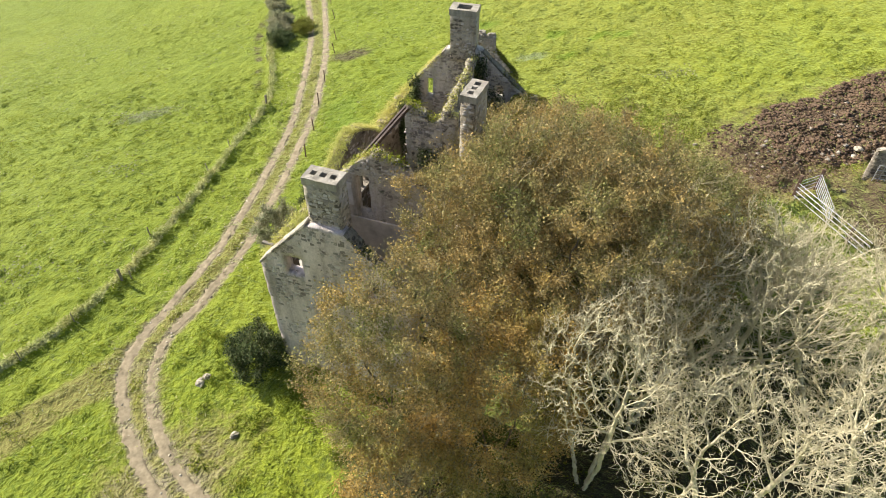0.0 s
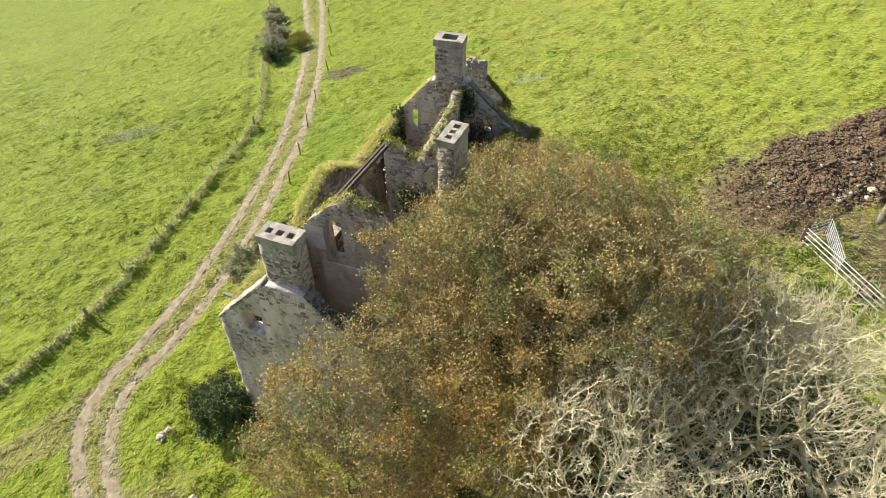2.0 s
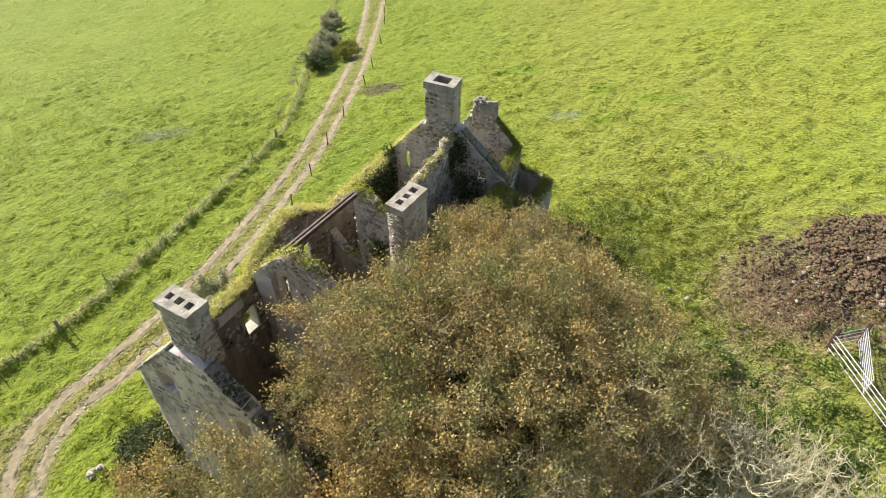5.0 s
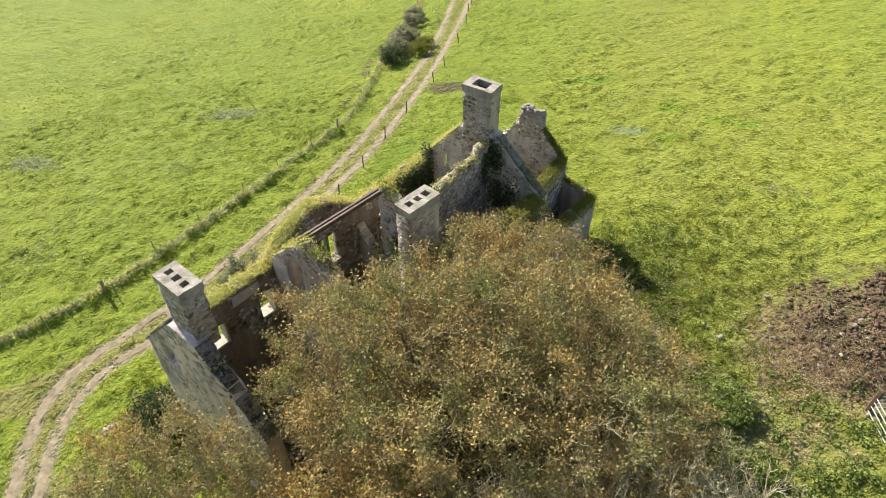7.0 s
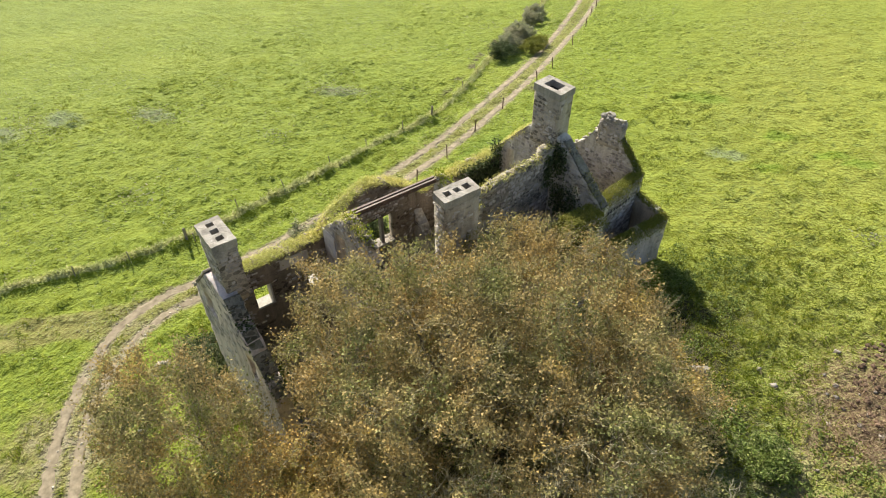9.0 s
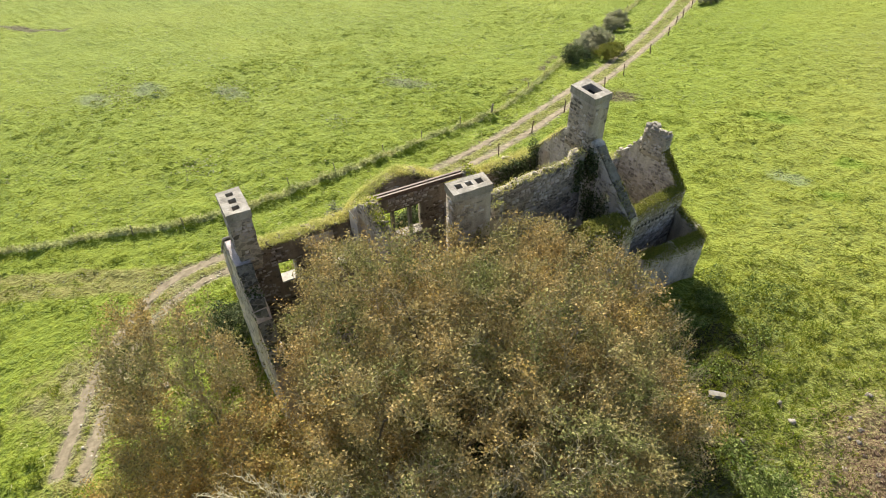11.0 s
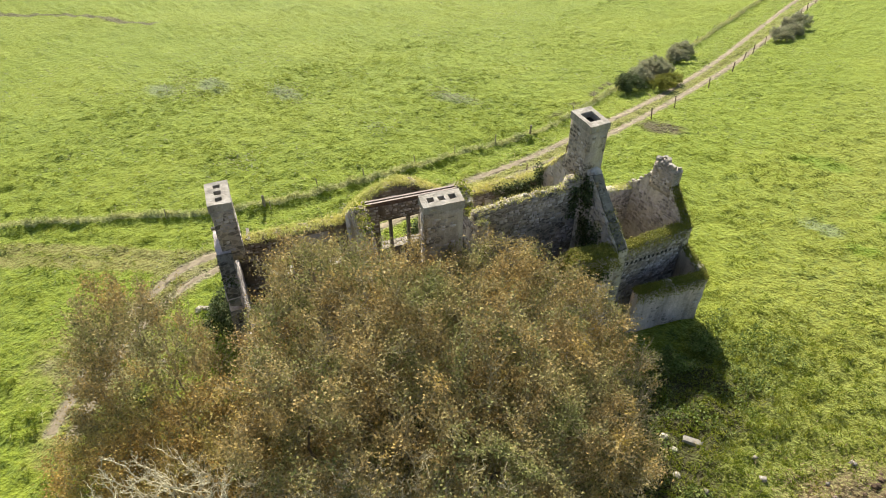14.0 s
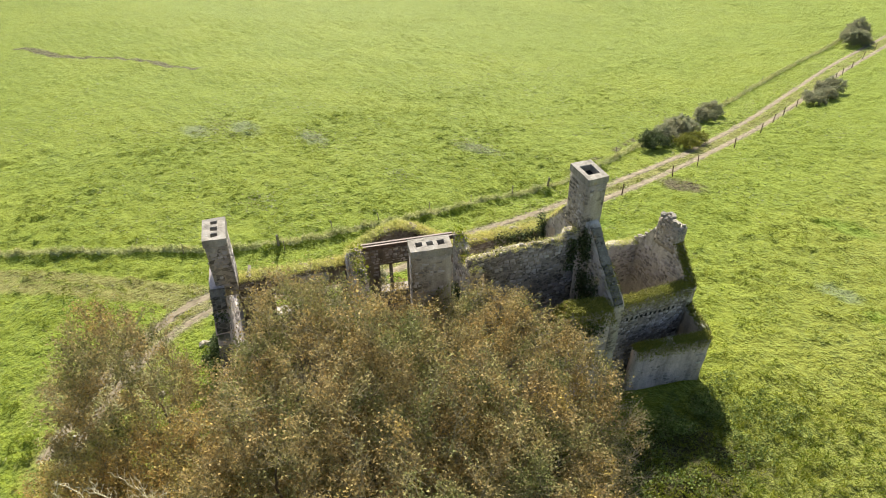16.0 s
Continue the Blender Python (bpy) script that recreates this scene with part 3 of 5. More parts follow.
def crest(p0, p1, profile, thick, count, rng, lo=0.0, hi=1.0):
    """Random points along the top of a wall, for what grows there."""
    p0, p1 = np.array(p0, float), np.array(p1, float)
    length = np.linalg.norm(p1 - p0)
    v = (p1 - p0) / length
    nrm = np.array([v[1], -v[0]])
    ps, pz = zip(*profile)
    s = rng.uniform(lo, hi, count) * length
    o = rng.uniform(-0.55, 0.55, count) * thick
    return np.c_[p0 + s[:, None] * v + o[:, None] * nrm, np.interp(s, ps, pz)]


house = thing("ruined_house", "roofless grey rubble stone farmhouse ruin with tall chimneys", "ruined house")
U = Vector((0.943, -0.332, 0))      # across the house
AX = Vector((0.366, 0.930, 0))      # along the house
WALLS = {
    "front": ((-8.15, 23.0), (-1.95, 38.8), 0.62, -3.0, [(0, 6.25), (5.6, 6.3), (6.2, 7.0), (7.4, 7.75), (8.6, 8.2), (9.7, 7.75), (10.8, 7.1), (11.6, 6.4), (16.9, 6.7)],
              [(1.75, 2.65, 3.55, 4.95), (4.55, 5.4, 3.5, 5.1), (7.5, 9.8, 3.9, 5.95)]),
    "gable_south": ((-8.3, 22.75), (-0.95, 20.25), 0.6, -3.0, [(0, 6.45), (2.9, 9.6), (4.6, 9.6), (7.8, 6.2)],
                    [(1.38, 2.32, 6.2, 7.35), (5.5, 6.1, 5.6, 7.0)]),
    "cross_south": ((-5.75, 28.5), (0.1, 26.5), 0.5, -2.5, [(0, 6.6), (0.9, 7.7), (1.9, 8.7), (2.6, 9.15), (3.7, 8.8), (4.5, 8.4), (5.0, 7.7), (5.5, 6.9), (6.2, 5.9)],
                    [(1.5, 2.28, 5.15, 7.65)]),
    "cross_north": ((-3.8, 33.45), (1.0, 31.65), 0.5, -2.5, [(0, 5.4), (0.9, 4.3), (1.95, 4.1), (2.05, 8.9), (3.0, 8.6), (3.6, 8.1), (4.3, 8.6), (5.2, 8.8)], []),
    "spine": ((0.3, 31.65), (1.85, 37.1), 0.5, -2.5, [(0, 9.0), (2.5, 9.1), (4.9, 9.0), (5.1, 9.45), (5.7, 9.5)], [(0.12, 0.9, 6.65, 8.2)]),
    "gable_north": ((-2.2, 38.95), (5.3, 36.9), 0.6, -2.5, [(0, 6.6), (1.8, 8.6), (2.7, 9.7), (4.8, 9.7), (7.8, 6.95)],
                    [(1.25, 1.75, 6.1, 7.5), (5.8, 6.32, 6.7, 7.6)]),
    "rear": ((5.0, 36.5), (3.4, 32.0), 0.85, -2.0, [(0, 7.1), (2.1, 7.35), (2.6, 7.0), (3.0, 6.1), (4.8, 5.5)], []),
    "rear_stub": ((2.5, 31.0), (1.0, 27.0), 0.5, -2.0, [(0, 5.2), (4.3, 4.6)], []),
    "wing_west": ((-0.6, 39.2), (0.75, 43.6), 0.5, -2.0, [(0, 5.4), (4.6, 5.2)], []),
    "wing_east": ((4.05, 38.0), (5.05, 42.7), 0.55, -2.0, [(0, 5.6), (4.8, 5.35)], []),
    "gable_far": ((0.55, 43.85), (5.3, 43.0), 0.5, -2.0, [(0, 5.2), (1.0, 6.2), (1.5, 7.0), (3.2, 6.9), (4.8, 5.15)], []),
    "lean_to": ((5.55, 38.6), (7.3, 42.35), 0.45, -1.0, [(0, 3.35), (4.1, 3.6)], []),
    "lean_to_end": ((5.2, 43.1), (7.1, 42.45), 0.45, -1.0, [(0, 3.9), (1.0, 3.7), (2.0, 3.55)], []),
}
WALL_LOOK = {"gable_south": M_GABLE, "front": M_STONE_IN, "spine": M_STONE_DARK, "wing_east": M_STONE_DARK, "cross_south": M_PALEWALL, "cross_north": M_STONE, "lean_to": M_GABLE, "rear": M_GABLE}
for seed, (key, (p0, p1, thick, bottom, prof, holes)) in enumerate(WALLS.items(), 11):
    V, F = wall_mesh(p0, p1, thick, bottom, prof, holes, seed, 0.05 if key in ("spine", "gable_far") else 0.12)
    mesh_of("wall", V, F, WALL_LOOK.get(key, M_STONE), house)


def chimney(centre, size, turn, low, high, flues, cap_h=0.42, over=0.07, seed=1, broken=False):
    """A stone stack with a flat cap pierced by square flues; flues along the first size."""
    rng = random.Random(seed)
    stack = bpy.data.objects.new("chimney", None)
    scene.collection.objects.link(stack)
    stack.parent = house
    M = Matrix.Translation((centre[0], centre[1], 0)) @ Matrix.Rotation(turn, 4, "Z")
    a, b = size[0] / 2, size[1] / 2
    V, F = wall_mesh((-a, 0), (a, 0), 2 * b, low, [(0, high - cap_h), (2 * a, high - cap_h)], [], seed, 0.0, 0.28, 0.022)
    V = np.array([tuple(M @ Vector(v)) for v in V])
    mesh_of("shaft", V, F, M_STACK, stack)
    if broken:
        for k in range(18):
            w = rng.uniform(0.18, 0.3)
            x, y = rng.uniform(-a, a) * 0.86, rng.choice((-1, 1)) * b * rng.uniform(0.4, 0.75)
            z = high - cap_h + rng.choice((0.08, 0.08, 0.22))
            bm = box_bm((w, w * 0.8, 0.2), (0, 0, 0), rng.uniform(0, 3), 0.03, 0.03, rng)
            bmesh.ops.transform(bm, matrix=M @ Matrix.Translation((x, y, z)), verts=bm.verts)
            part("cap_stone", bm, M_CAP, stack)
        return
    # cap: grid with holes
    xs, n = [-a - over], len(flues)
    for c, w in flues:
        xs += [c - w / 2, c + w / 2]
    xs.append(a + over)
    hw = flues[0][1] * 0.55
    ys = [-b - over, -hw if hw < b * 0.8 else -b * 0.62, hw if hw < b * 0.8 else b * 0.62, b + over]
    bm = bmesh.new()
    grid = {}
    for k, z in ((0, high - cap_h), (1, high)):
        for i, x in enumerate(xs):
            for j, y in enumerate(ys):
                grid[i, j, k] = bm.verts.new((x + rng.uniform(-0.015, 0.015), y + rng.uniform(-0.015, 0.015), z + rng.uniform(-0.015, 0.015)))
    full = {(i, j) for i in range(len(xs) - 1) for j in range(3) if not (j == 1 and i % 2 == 1)}
    for i, j in full:
        bm.faces.new([grid[i, j, 1], grid[i + 1, j, 1], grid[i + 1, j + 1, 1], grid[i, j + 1, 1]])
        bm.faces.new([grid[i, j + 1, 0], grid[i + 1, j + 1, 0], grid[i + 1, j, 0], grid[i, j, 0]])
        for (di, dj), (q, r) in {(0, -1): ((i, j), (i + 1, j)), (1, 0): ((i + 1, j), (i + 1, j + 1)), (0, 1): ((i + 1, j + 1), (i, j + 1)), (-1, 0): ((i, j + 1), (i, j))}.items():
            if (i + di, j + dj) not in full:
                bm.faces.new([grid[(*q, 0)], grid[(*r, 0)], grid[(*r, 1)], grid[(*q, 1)]])
    bmesh.ops.bevel(bm, geom=[e for e in bm.edges if e.calc_face_angle(0) > 0.8], offset=0.02, segments=1, affect="EDGES")
    bmesh.ops.transform(bm, matrix=M, verts=bm.verts)
    part("cap", bm, M_CAP, stack, "pale lichened cap stone with open flues")
    # A near-black plate at each flue's foot stands for its unlit depth.
    for c, w in flues:
        bm = box_bm((w * 0.98, (ys[2] - ys[1]) * 0.98, 0.03), (c, 0, high - cap_h + 0.02), 0, 0.0)
        bmesh.ops.transform(bm, matrix=M, verts=bm.verts)
        part("flue", bm, M_HOLE_SHADE, stack)


chimney((-4.63, 21.92), (1.55, 0.88), math.atan2(-0.332, 0.943), 8.9, 12.0, [(-0.46, 0.27), (0.0, 0.27), (0.46, 0.27)], 0.36, 0.035, 3)
chimney((1.70, 28.62), (1.62, 0.78), math.atan2(0.92, 0.39), -1.0, 12.2, [(-0.45, 0.27), (0.0, 0.27), (0.45, 0.27)], 0.36, 0.045, 5)
chimney((1.37, 37.95), (1.55, 1.0), math.atan2(-0.24, 0.97), 9.0, 12.25, [(0.0, 0.85)], 0.36, 0.05, 7)
chimney((2.95, 43.4), (1.45, 0.62), math.atan2(-0.1, 0.99), 6.3, 8.15, [], 0.25, 0.0, 9, True)


def along(key, s, z, out=0.0):
    """A place on a wall: metres along it, height, metres out of its face."""
    p0, p1 = np.array(WALLS[key][0]), np.array(WALLS[key][1])
    v = (p1 - p0) / np.linalg.norm(p1 - p0)
    q = p0 + v * s + np.array([v[1], -v[0]]) * out
    return Vector((q[0], q[1], z)), math.atan2(v[1], v[0])


def window_trim(key, a, b, lo, hi, sill=True, jamb=None, mat=M_SILL, label="pale limestone window sill"):
    """A pale stone sill, and where one shows a plastered jamb, in an opening."""
    if sill:
        p, turn = along(key, (a + b) / 2, lo + 0.05, 0.0)
        part("window_sill", box_bm((b - a + 0.04, 0.66, 0.12), p, turn, 0.015), mat, house, label)
    if jamb:
        p, turn = along(key, b - 0.05 if jamb == "b" else a + 0.05, (lo + hi) / 2 + 0.05, 0.02)
        part("window_jamb", box_bm((0.09, 0.6, hi - lo - 0.12), p, turn, 0.012), M_SILL, house, "pale plastered window jamb")


window_trim("front", 1.75, 2.65, 3.55, 4.95, True, "b")
window_trim("front", 4.55, 5.4, 3.5, 5.1, True, "b")
window_trim("front", 7.5, 9.8, 3.9, 5.95, True, None, M_STONE_DARK, "dark mossy window sill")
for s in (8.15, 9.15):
    p, turn = along("front", s, 4.95, 0.0)
    part("mullion", box_bm((0.16, 0.3, 1.95), p, turn, 0.015), M_WOOD, house, "weathered dark upright between window lights")
p, turn = along("front", 8.65, 6.0, 0.0)
part("lintel", box_bm((2.5, 0.5, 0.14), p, turn, 0.015), M_WOOD, house)
for z in np.arange(3.0, 8.6, 0.36):
    p, turn = along("cross_north", 2.16 + 0.05 * math.sin(z * 9), z, 0.0)
    part("quoin", box_bm((0.3 + 0.1 * math.sin(z * 5), 0.56, 0.33), p, turn, 0.02, 0.012, random.Random(int(z * 10))), M_SILL, house, "pale dressed stone on the broken wall end")
# rusted beam across the middle bay
b0, b1 = Vector((-3.85, 27.85, 8.75)), Vector((-1.75, 32.7, 8.85))
mid, way = (b0 + b1) / 2, b1 - b0
beam = bpy.data.objects.new("beam", None)
scene.collection.objects.link(beam)
beam.parent = house
tagged(beam, "pair of rusted steel joists spanning the roofless middle bay")
for dx in (-0.1, 0.1):
    turned = Matrix.Translation(mid + Vector((way.y, -way.x, 0)).normalized() * dx) @ way.to_track_quat("X", "Z").to_matrix().to_4x4()
    for name, sz, off, mat in (("top_flange", (way.length, 0.11, 0.025), 0.1, M_FLANGE), ("web", (way.length, 0.025, 0.19), 0.0, M_RUST), ("bottom_flange", (way.length, 0.11, 0.025), -0.1, M_RUST)):
        bm = box_bm(sz, (0, 0, off), 0, 0.004)
        bmesh.ops.transform(bm, matrix=turned, verts=bm.verts)
        part(name, bm, mat, beam)

# plaster left on the lower part of the cross wall, with its floor ledge
p, turn = along("cross_south", 2.9, 3.0, 0.29)
part("plaster", box_bm((4.0, 0.12, 3.6), p, turn, 0.02), M_PLASTER, house, "pale smooth lime plaster below the lost floor")
p, turn = along("cross_south", 0.7, 6.3, 0.27)
part("plaster", box_bm((1.1, 0.06, 1.5), p, turn, 0.02), M_PLASTER, house, "pale smooth lime plaster beside the upper doorway")
p, turn = along("front", 4.0, 5.75, 0.33)
part("plaster", box_bm((1.5, 0.05, 0.6), p, turn, 0.02, 0.02, random.Random(2)), M_PLASTER, house, "remnant of pale lime plaster")
p, turn = along("front", 14.3, 5.7, 0.33)
part("plaster", box_bm((1.6, 0.05, 0.55), p, turn, 0.02, 0.02, random.Random(3)), M_PLASTER, house, "remnant of pale lime plaster")
# Dark blocks on the wall face stand for the shade in joist holes.
for k in range(11):
    p, turn = along("wing_east", 1.0 + 0.3 * k, 4.45 - 0.02 * k, 0.275)
    part("joist_socket", box_bm((0.13, 0.06, 0.2), p, turn, 0.01), M_HOLE_SHADE, house, "dark block painted as the shade of an empty joist hole")


def coping(key, s0, z0, s1, z1, n, seed, wide=0.72, mat=M_CAP, label="pale flat coping stone"):
    """Flat stones laid up the slope of a gable."""
    rr = random.Random(seed)
    for k in range(n):
        f = (k + 0.5) / n
        s, z = s0 + (s1 - s0) * f, z0 + (z1 - z0) * f
        if rr.random() < 0.12:
            continue
        p, turn = along(key, s, z + 0.07, 0.0)
        ln = math.hypot(s1 - s0, z1 - z0) / n
        part("coping_stone", box_bm((ln * 0.96, wide + rr.uniform(-0.06, 0.06), 0.11), p, turn, 0.02, 0.015, rr, (rr.uniform(-0.05, 0.05), -math.atan2(z1 - z0, s1 - s0) + rr.uniform(-0.04, 0.04))), mat, house, label)


coping("gable_south", 0.0, 6.45, 2.85, 9.55, 7, 1)
coping("gable_south", 4.7, 9.5, 7.7, 6.3, 9, 2, 0.6, M_RAKE, "dark mossy coping stone")
coping("gable_north", 4.9, 9.6, 7.75, 7.0, 8, 3, 0.5, M_RAKE, "dark coping stone speckled with white lichen")
coping("gable_north", 0.1, 6.7, 2.6, 9.5, 5, 4, 0.62)
p, turn = along("front", 0.75, 6.32, -0.35)
part("timber_stub", box_bm((0.16, 1.0, 0.14), p, turn, 0.015), M_WOOD, house, "brown stub of a rotted roof timber")

# ---- plants ----


def grow(rng, trunk_pts, stem_of, aims, step_len, kill, up=0.12, jitter=0.25, keep=0.5, rounds=150):
    """Lets boughs grow from the trunk towards the aims until each is reached. Returns points and parents."""
    P = np.array(trunk_pts, float)
    parent = list(stem_of)
    kids = np.zeros(len(P), int)
    heading = np.tile(np.array([0.0, 0.0, 0.6]), (len(P), 1))
    A = np.array(aims, float)
    D = np.linalg.norm(A[:, None] - P[None], axis=2)
    near, dist = D.argmin(1), D.min(1)
    for _ in range(rounds):
        ids = np.unique(near)
        ids = ids[kids[ids] < 3]
        if not len(ids) or not len(A):
            break
        where = np.full(len(P), -1)
        where[ids] = np.arange(len(ids))
        ok = where[near] >= 0
        way = (A - P[near]) / np.maximum(dist, 1e-6)[:, None]
        pull = np.zeros((len(ids), 3))
        np.add.at(pull, where[near[ok]], way[ok])
        pull /= np.maximum(np.linalg.norm(pull, axis=1, keepdims=True), 1e-6)
        pull += rng.normal(0, jitter, pull.shape) + np.array([0, 0, up]) + keep * heading[ids]
        pull /= np.maximum(np.linalg.norm(pull, axis=1, keepdims=True), 1e-6)
        Q = P[ids] + pull * step_len
        kids[ids] += 1
        first = len(P)
        P = np.concatenate([P, Q])
        kids = np.r_[kids, np.zeros(len(Q), int)]
        parent += list(ids)
        heading = np.concatenate([heading, pull])
        D = np.linalg.norm(A[:, None] - Q[None], axis=2)
        j, d = D.argmin(1), D.min(1)
        closer = d < dist
        near, dist = np.where(closer, first + j, near), np.where(closer, d, dist)
        live = dist > kill
        A, near, dist = A[live], near[live], dist[live]
    return P, np.array(parent)


def tree_frame(rng, foot, centre, radii, n, stems=1, trunk=0.28, low=-0.35, hollow=0.5, lump=0.22, twigs=3, twig_len=0.8, twig_r=0.010, curl=0.5, step_len=0.3, kill=0.5, up=0.12, cut=0.035, jitter=0.25, keep=0.5, stray=0.5):
    """Trunk, boughs and twigs that fill an uneven dome. Returns coarse and fine segments and the twig ends."""
    d = rng.normal(size=(n * 4, 3))
    d /= np.linalg.norm(d, axis=1, keepdims=True)
    d = d[d[:, 2] > low][:n]
    rad = hollow + (1 - hollow) * rng.random(len(d)) ** 0.55
    ph = rng.uniform(0, 6, 3)
    rad *= 1 + lump * (np.sin(3.1 * d[:, 0] + ph[0]) * np.cos(3.7 * d[:, 1] + ph[1]) + 0.6 * np.sin(6 * d[:, 0] + 5 * d[:, 2] + ph[2]) * np.sin(7 * d[:, 1]))
    mid = np.array(centre, float)
    T = mid + d * rad[:, None] * np.array(radii)
    foot = np.array(foot, float)
    T = T[T[:, 2] > foot[2] + 0.4]
    pts, par = [], []
    fork = foot + (mid - foot) * np.array([0.6, 0.6, 0.45])
    for k in range(stems):
        a = 2 * math.pi * k / stems + rng.uniform(0, 1)
        side = np.array([math.cos(a), math.sin(a), 0])
        f0 = foot + side * (0.15 if stems > 1 else 0) - np.array([0, 0, 0.4])
        f1 = fork + side * (min(radii[:2]) * 0.28 if stems > 1 else 0)
        m = max(4, int(np.linalg.norm(f1 - f0) / step_len))
        for i in range(m + 1):
            par.append(len(pts) - 1 if i else -1)
            pts.append(f0 + (f1 - f0) * (i / m) + rng.normal(0, 0.025, 3))
    P, parent = grow(rng, pts, par, T, step_len, kill, up, jitter, keep)
    load = np.full(len(P), 0.0)
    for i in range(len(P) - 1, -1, -1):
        if load[i] == 0:
            load[i] = 1.0
        if parent[i] >= 0:
            load[parent[i]] += load[i]
    r = twig_r * 1.35 * (load / 1.6) ** 0.42
    r = np.minimum(r, r.max()) * np.where(r > 0.05, np.minimum(1.0, trunk / max(r.max(), 1e-6)) ** ((r / r.max()) ** 0.5), 1.0)
    i = np.nonzero(parent >= 0)[0]
    j = parent[i]
    r0 = np.minimum(r[j], r[i] * 1.5)
    segs = np.c_[P[j], P[i], r0, r[i]]
    thick = r[i] > cut
    k = i[(r[i] < 0.028)]
    k = np.repeat(k, twigs)
    k = k[rng.random(len(k)) < 0.85]
    way = P[k] - P[parent[k]]
    way /= np.maximum(np.linalg.norm(way, axis=1, keepdims=True), 1e-6)
    out = P[k] - mid
    out /= np.maximum(np.linalg.norm(out, axis=1, keepdims=True), 1e-6)
    w = way * 0.7 + out * 0.45 + rng.normal(0, stray, way.shape) + np.array([0, 0, curl])
    w /= np.linalg.norm(w, axis=1, keepdims=True)
    w *= (twig_len * rng.uniform(0.35, 1.15, len(w)))[:, None]
    b = P[k]
    m1 = b + w * 0.36 + rng.normal(0, 0.035, w.shape)
    m2 = b + w * 0.7 + rng.normal(0, 0.045, w.shape) + np.array([0, 0, 0.03])
    e = b + w + np.array([0, 0, 0.09]) * twig_len
    one = np.ones(len(k))
    tw = np.concatenate([np.c_[b, m1, one * twig_r, one * twig_r * 0.85], np.c_[m1, m2, one * twig_r * 0.85, one * twig_r * 0.7], np.c_[m2, e, one * twig_r * 0.7, one * twig_r * 0.4]])
    return segs[thick], np.concatenate([segs[~thick], tw]), (b, e)


def leaves(rng, ends, per, size, spread, clump=0.0):
    """Small folded leaves scattered round twigs: vertices and quads."""
    A, B = ends
    n = len(A) * per
    t = rng.random((n, 1)) ** 0.7
    P = np.repeat(A, per, 0) * (1 - t) + np.repeat(B, per, 0) * t + rng.normal(0, spread, (n, 3))
    if clump:
        k = wave(P[:, 0] + 0.7 * P[:, 2], P[:, 1] - 0.6 * P[:, 2], clump, 3.0) + 0.7 * wave(P[:, 0] - P[:, 2], P[:, 2] + P[:, 1], clump * 0.55, 9.0)
        P = P[k + rng.uniform(-0.45, 0.45, n) > -0.45]
    return leaf_tris(rng, P, size)


def leaf_tris(rng, P, size):
    """Tiny three-cornered leaves at points, turned all ways."""
    n = len(P)
    a = rng.normal(size=(n, 3))
    a /= np.linalg.norm(a, axis=1, keepdims=True)
    b = np.cross(a, rng.normal(size=(n, 3)))
    b /= np.linalg.norm(b, axis=1, keepdims=True)
    s = size * rng.uniform(0.6, 1.25, (n, 1))
    V = np.stack([P - a * s * 0.5, P + a * s * 0.4 + b * s * 0.38, P + a * s * 0.4 - b * s * 0.38], axis=1).reshape(-1, 3)
    return V, np.arange(3 * n).reshape(n, 3)


def leaf_quads(rng, P, size, up=0.35):
    n = len(P)
    nrm = rng.normal(size=(n, 3))
    nrm[:, 2] += up
    nrm /= np.linalg.norm(nrm, axis=1, keepdims=True)
    a = np.cross(nrm, rng.normal(size=(n, 3)))
    a /= np.linalg.norm(a, axis=1, keepdims=True)
    b = np.cross(nrm, a)
    s = size * rng.uniform(0.55, 1.25, (n, 1))
    V = np.stack([P - a * s * 0.5, P + b * s * 0.32 + nrm * s * 0.1, P + a * s * 0.5, P - b * s * 0.32 + nrm * s * 0.1], axis=1).reshape(-1, 3)
    return V, np.arange(4 * n).reshape(n, 4)


def tree(name, label, category, seed, foot_xy, centre, radii, n, bark, twig_mat, leaf=None, per=14, leaf_size=0.14, spread=0.14, group="", clump=0.0, **kw):
    rng = np.random.default_rng(seed)
    foot = (*foot_xy, float(ground_z(*foot_xy)))
    coarse, fine, ends = tree_frame(rng, foot, centre, radii, n, **kw)
    ob = thing(name, label, category, group)
    V, F = tubes(coarse, 6)
    mesh_of("trunk", V, F, bark, ob, "", True)
    V, F = tubes(fine, 3)
    tagged(mesh_of("branch_work", V, F, twig_mat, ob), kind="stuff")
    if leaf:
        V, F = leaves(rng, ends, per, leaf_size, spread, clump)
        tagged(mesh_of("crown", V, F, leaf, ob), kind="stuff")
    return ob


def blades(rng, P, length, width, up=1.2, tilt=0.5):
    """Single long blades lying loosely over the ground or drooping: vertices and quads."""
    n = len(P)
    a = rng.normal(size=(n, 3)) * np.array([1, 1, tilt])
    a /= np.linalg.norm(a, axis=1, keepdims=True)
    nrm = rng.normal(size=(n, 3)) * 0.5 + np.array([0, 0, up])
    b = np.cross(nrm, a)
    b /= np.maximum(np.linalg.norm(b, axis=1, keepdims=True), 1e-6)
    L = length * rng.uniform(0.5, 1.3, (n, 1))
    w = width * rng.uniform(0.6, 1.3, (n, 1))
    m = P + a * L * 0.45 + np.array([0, 0, 0.12]) * L
    V = np.stack([P - b * w * 0.3, m - b * w * 0.5, P + a * L, m + b * w * 0.5], axis=1).reshape(-1, 3)
    return V, np.arange(4 * n).reshape(n, 4)


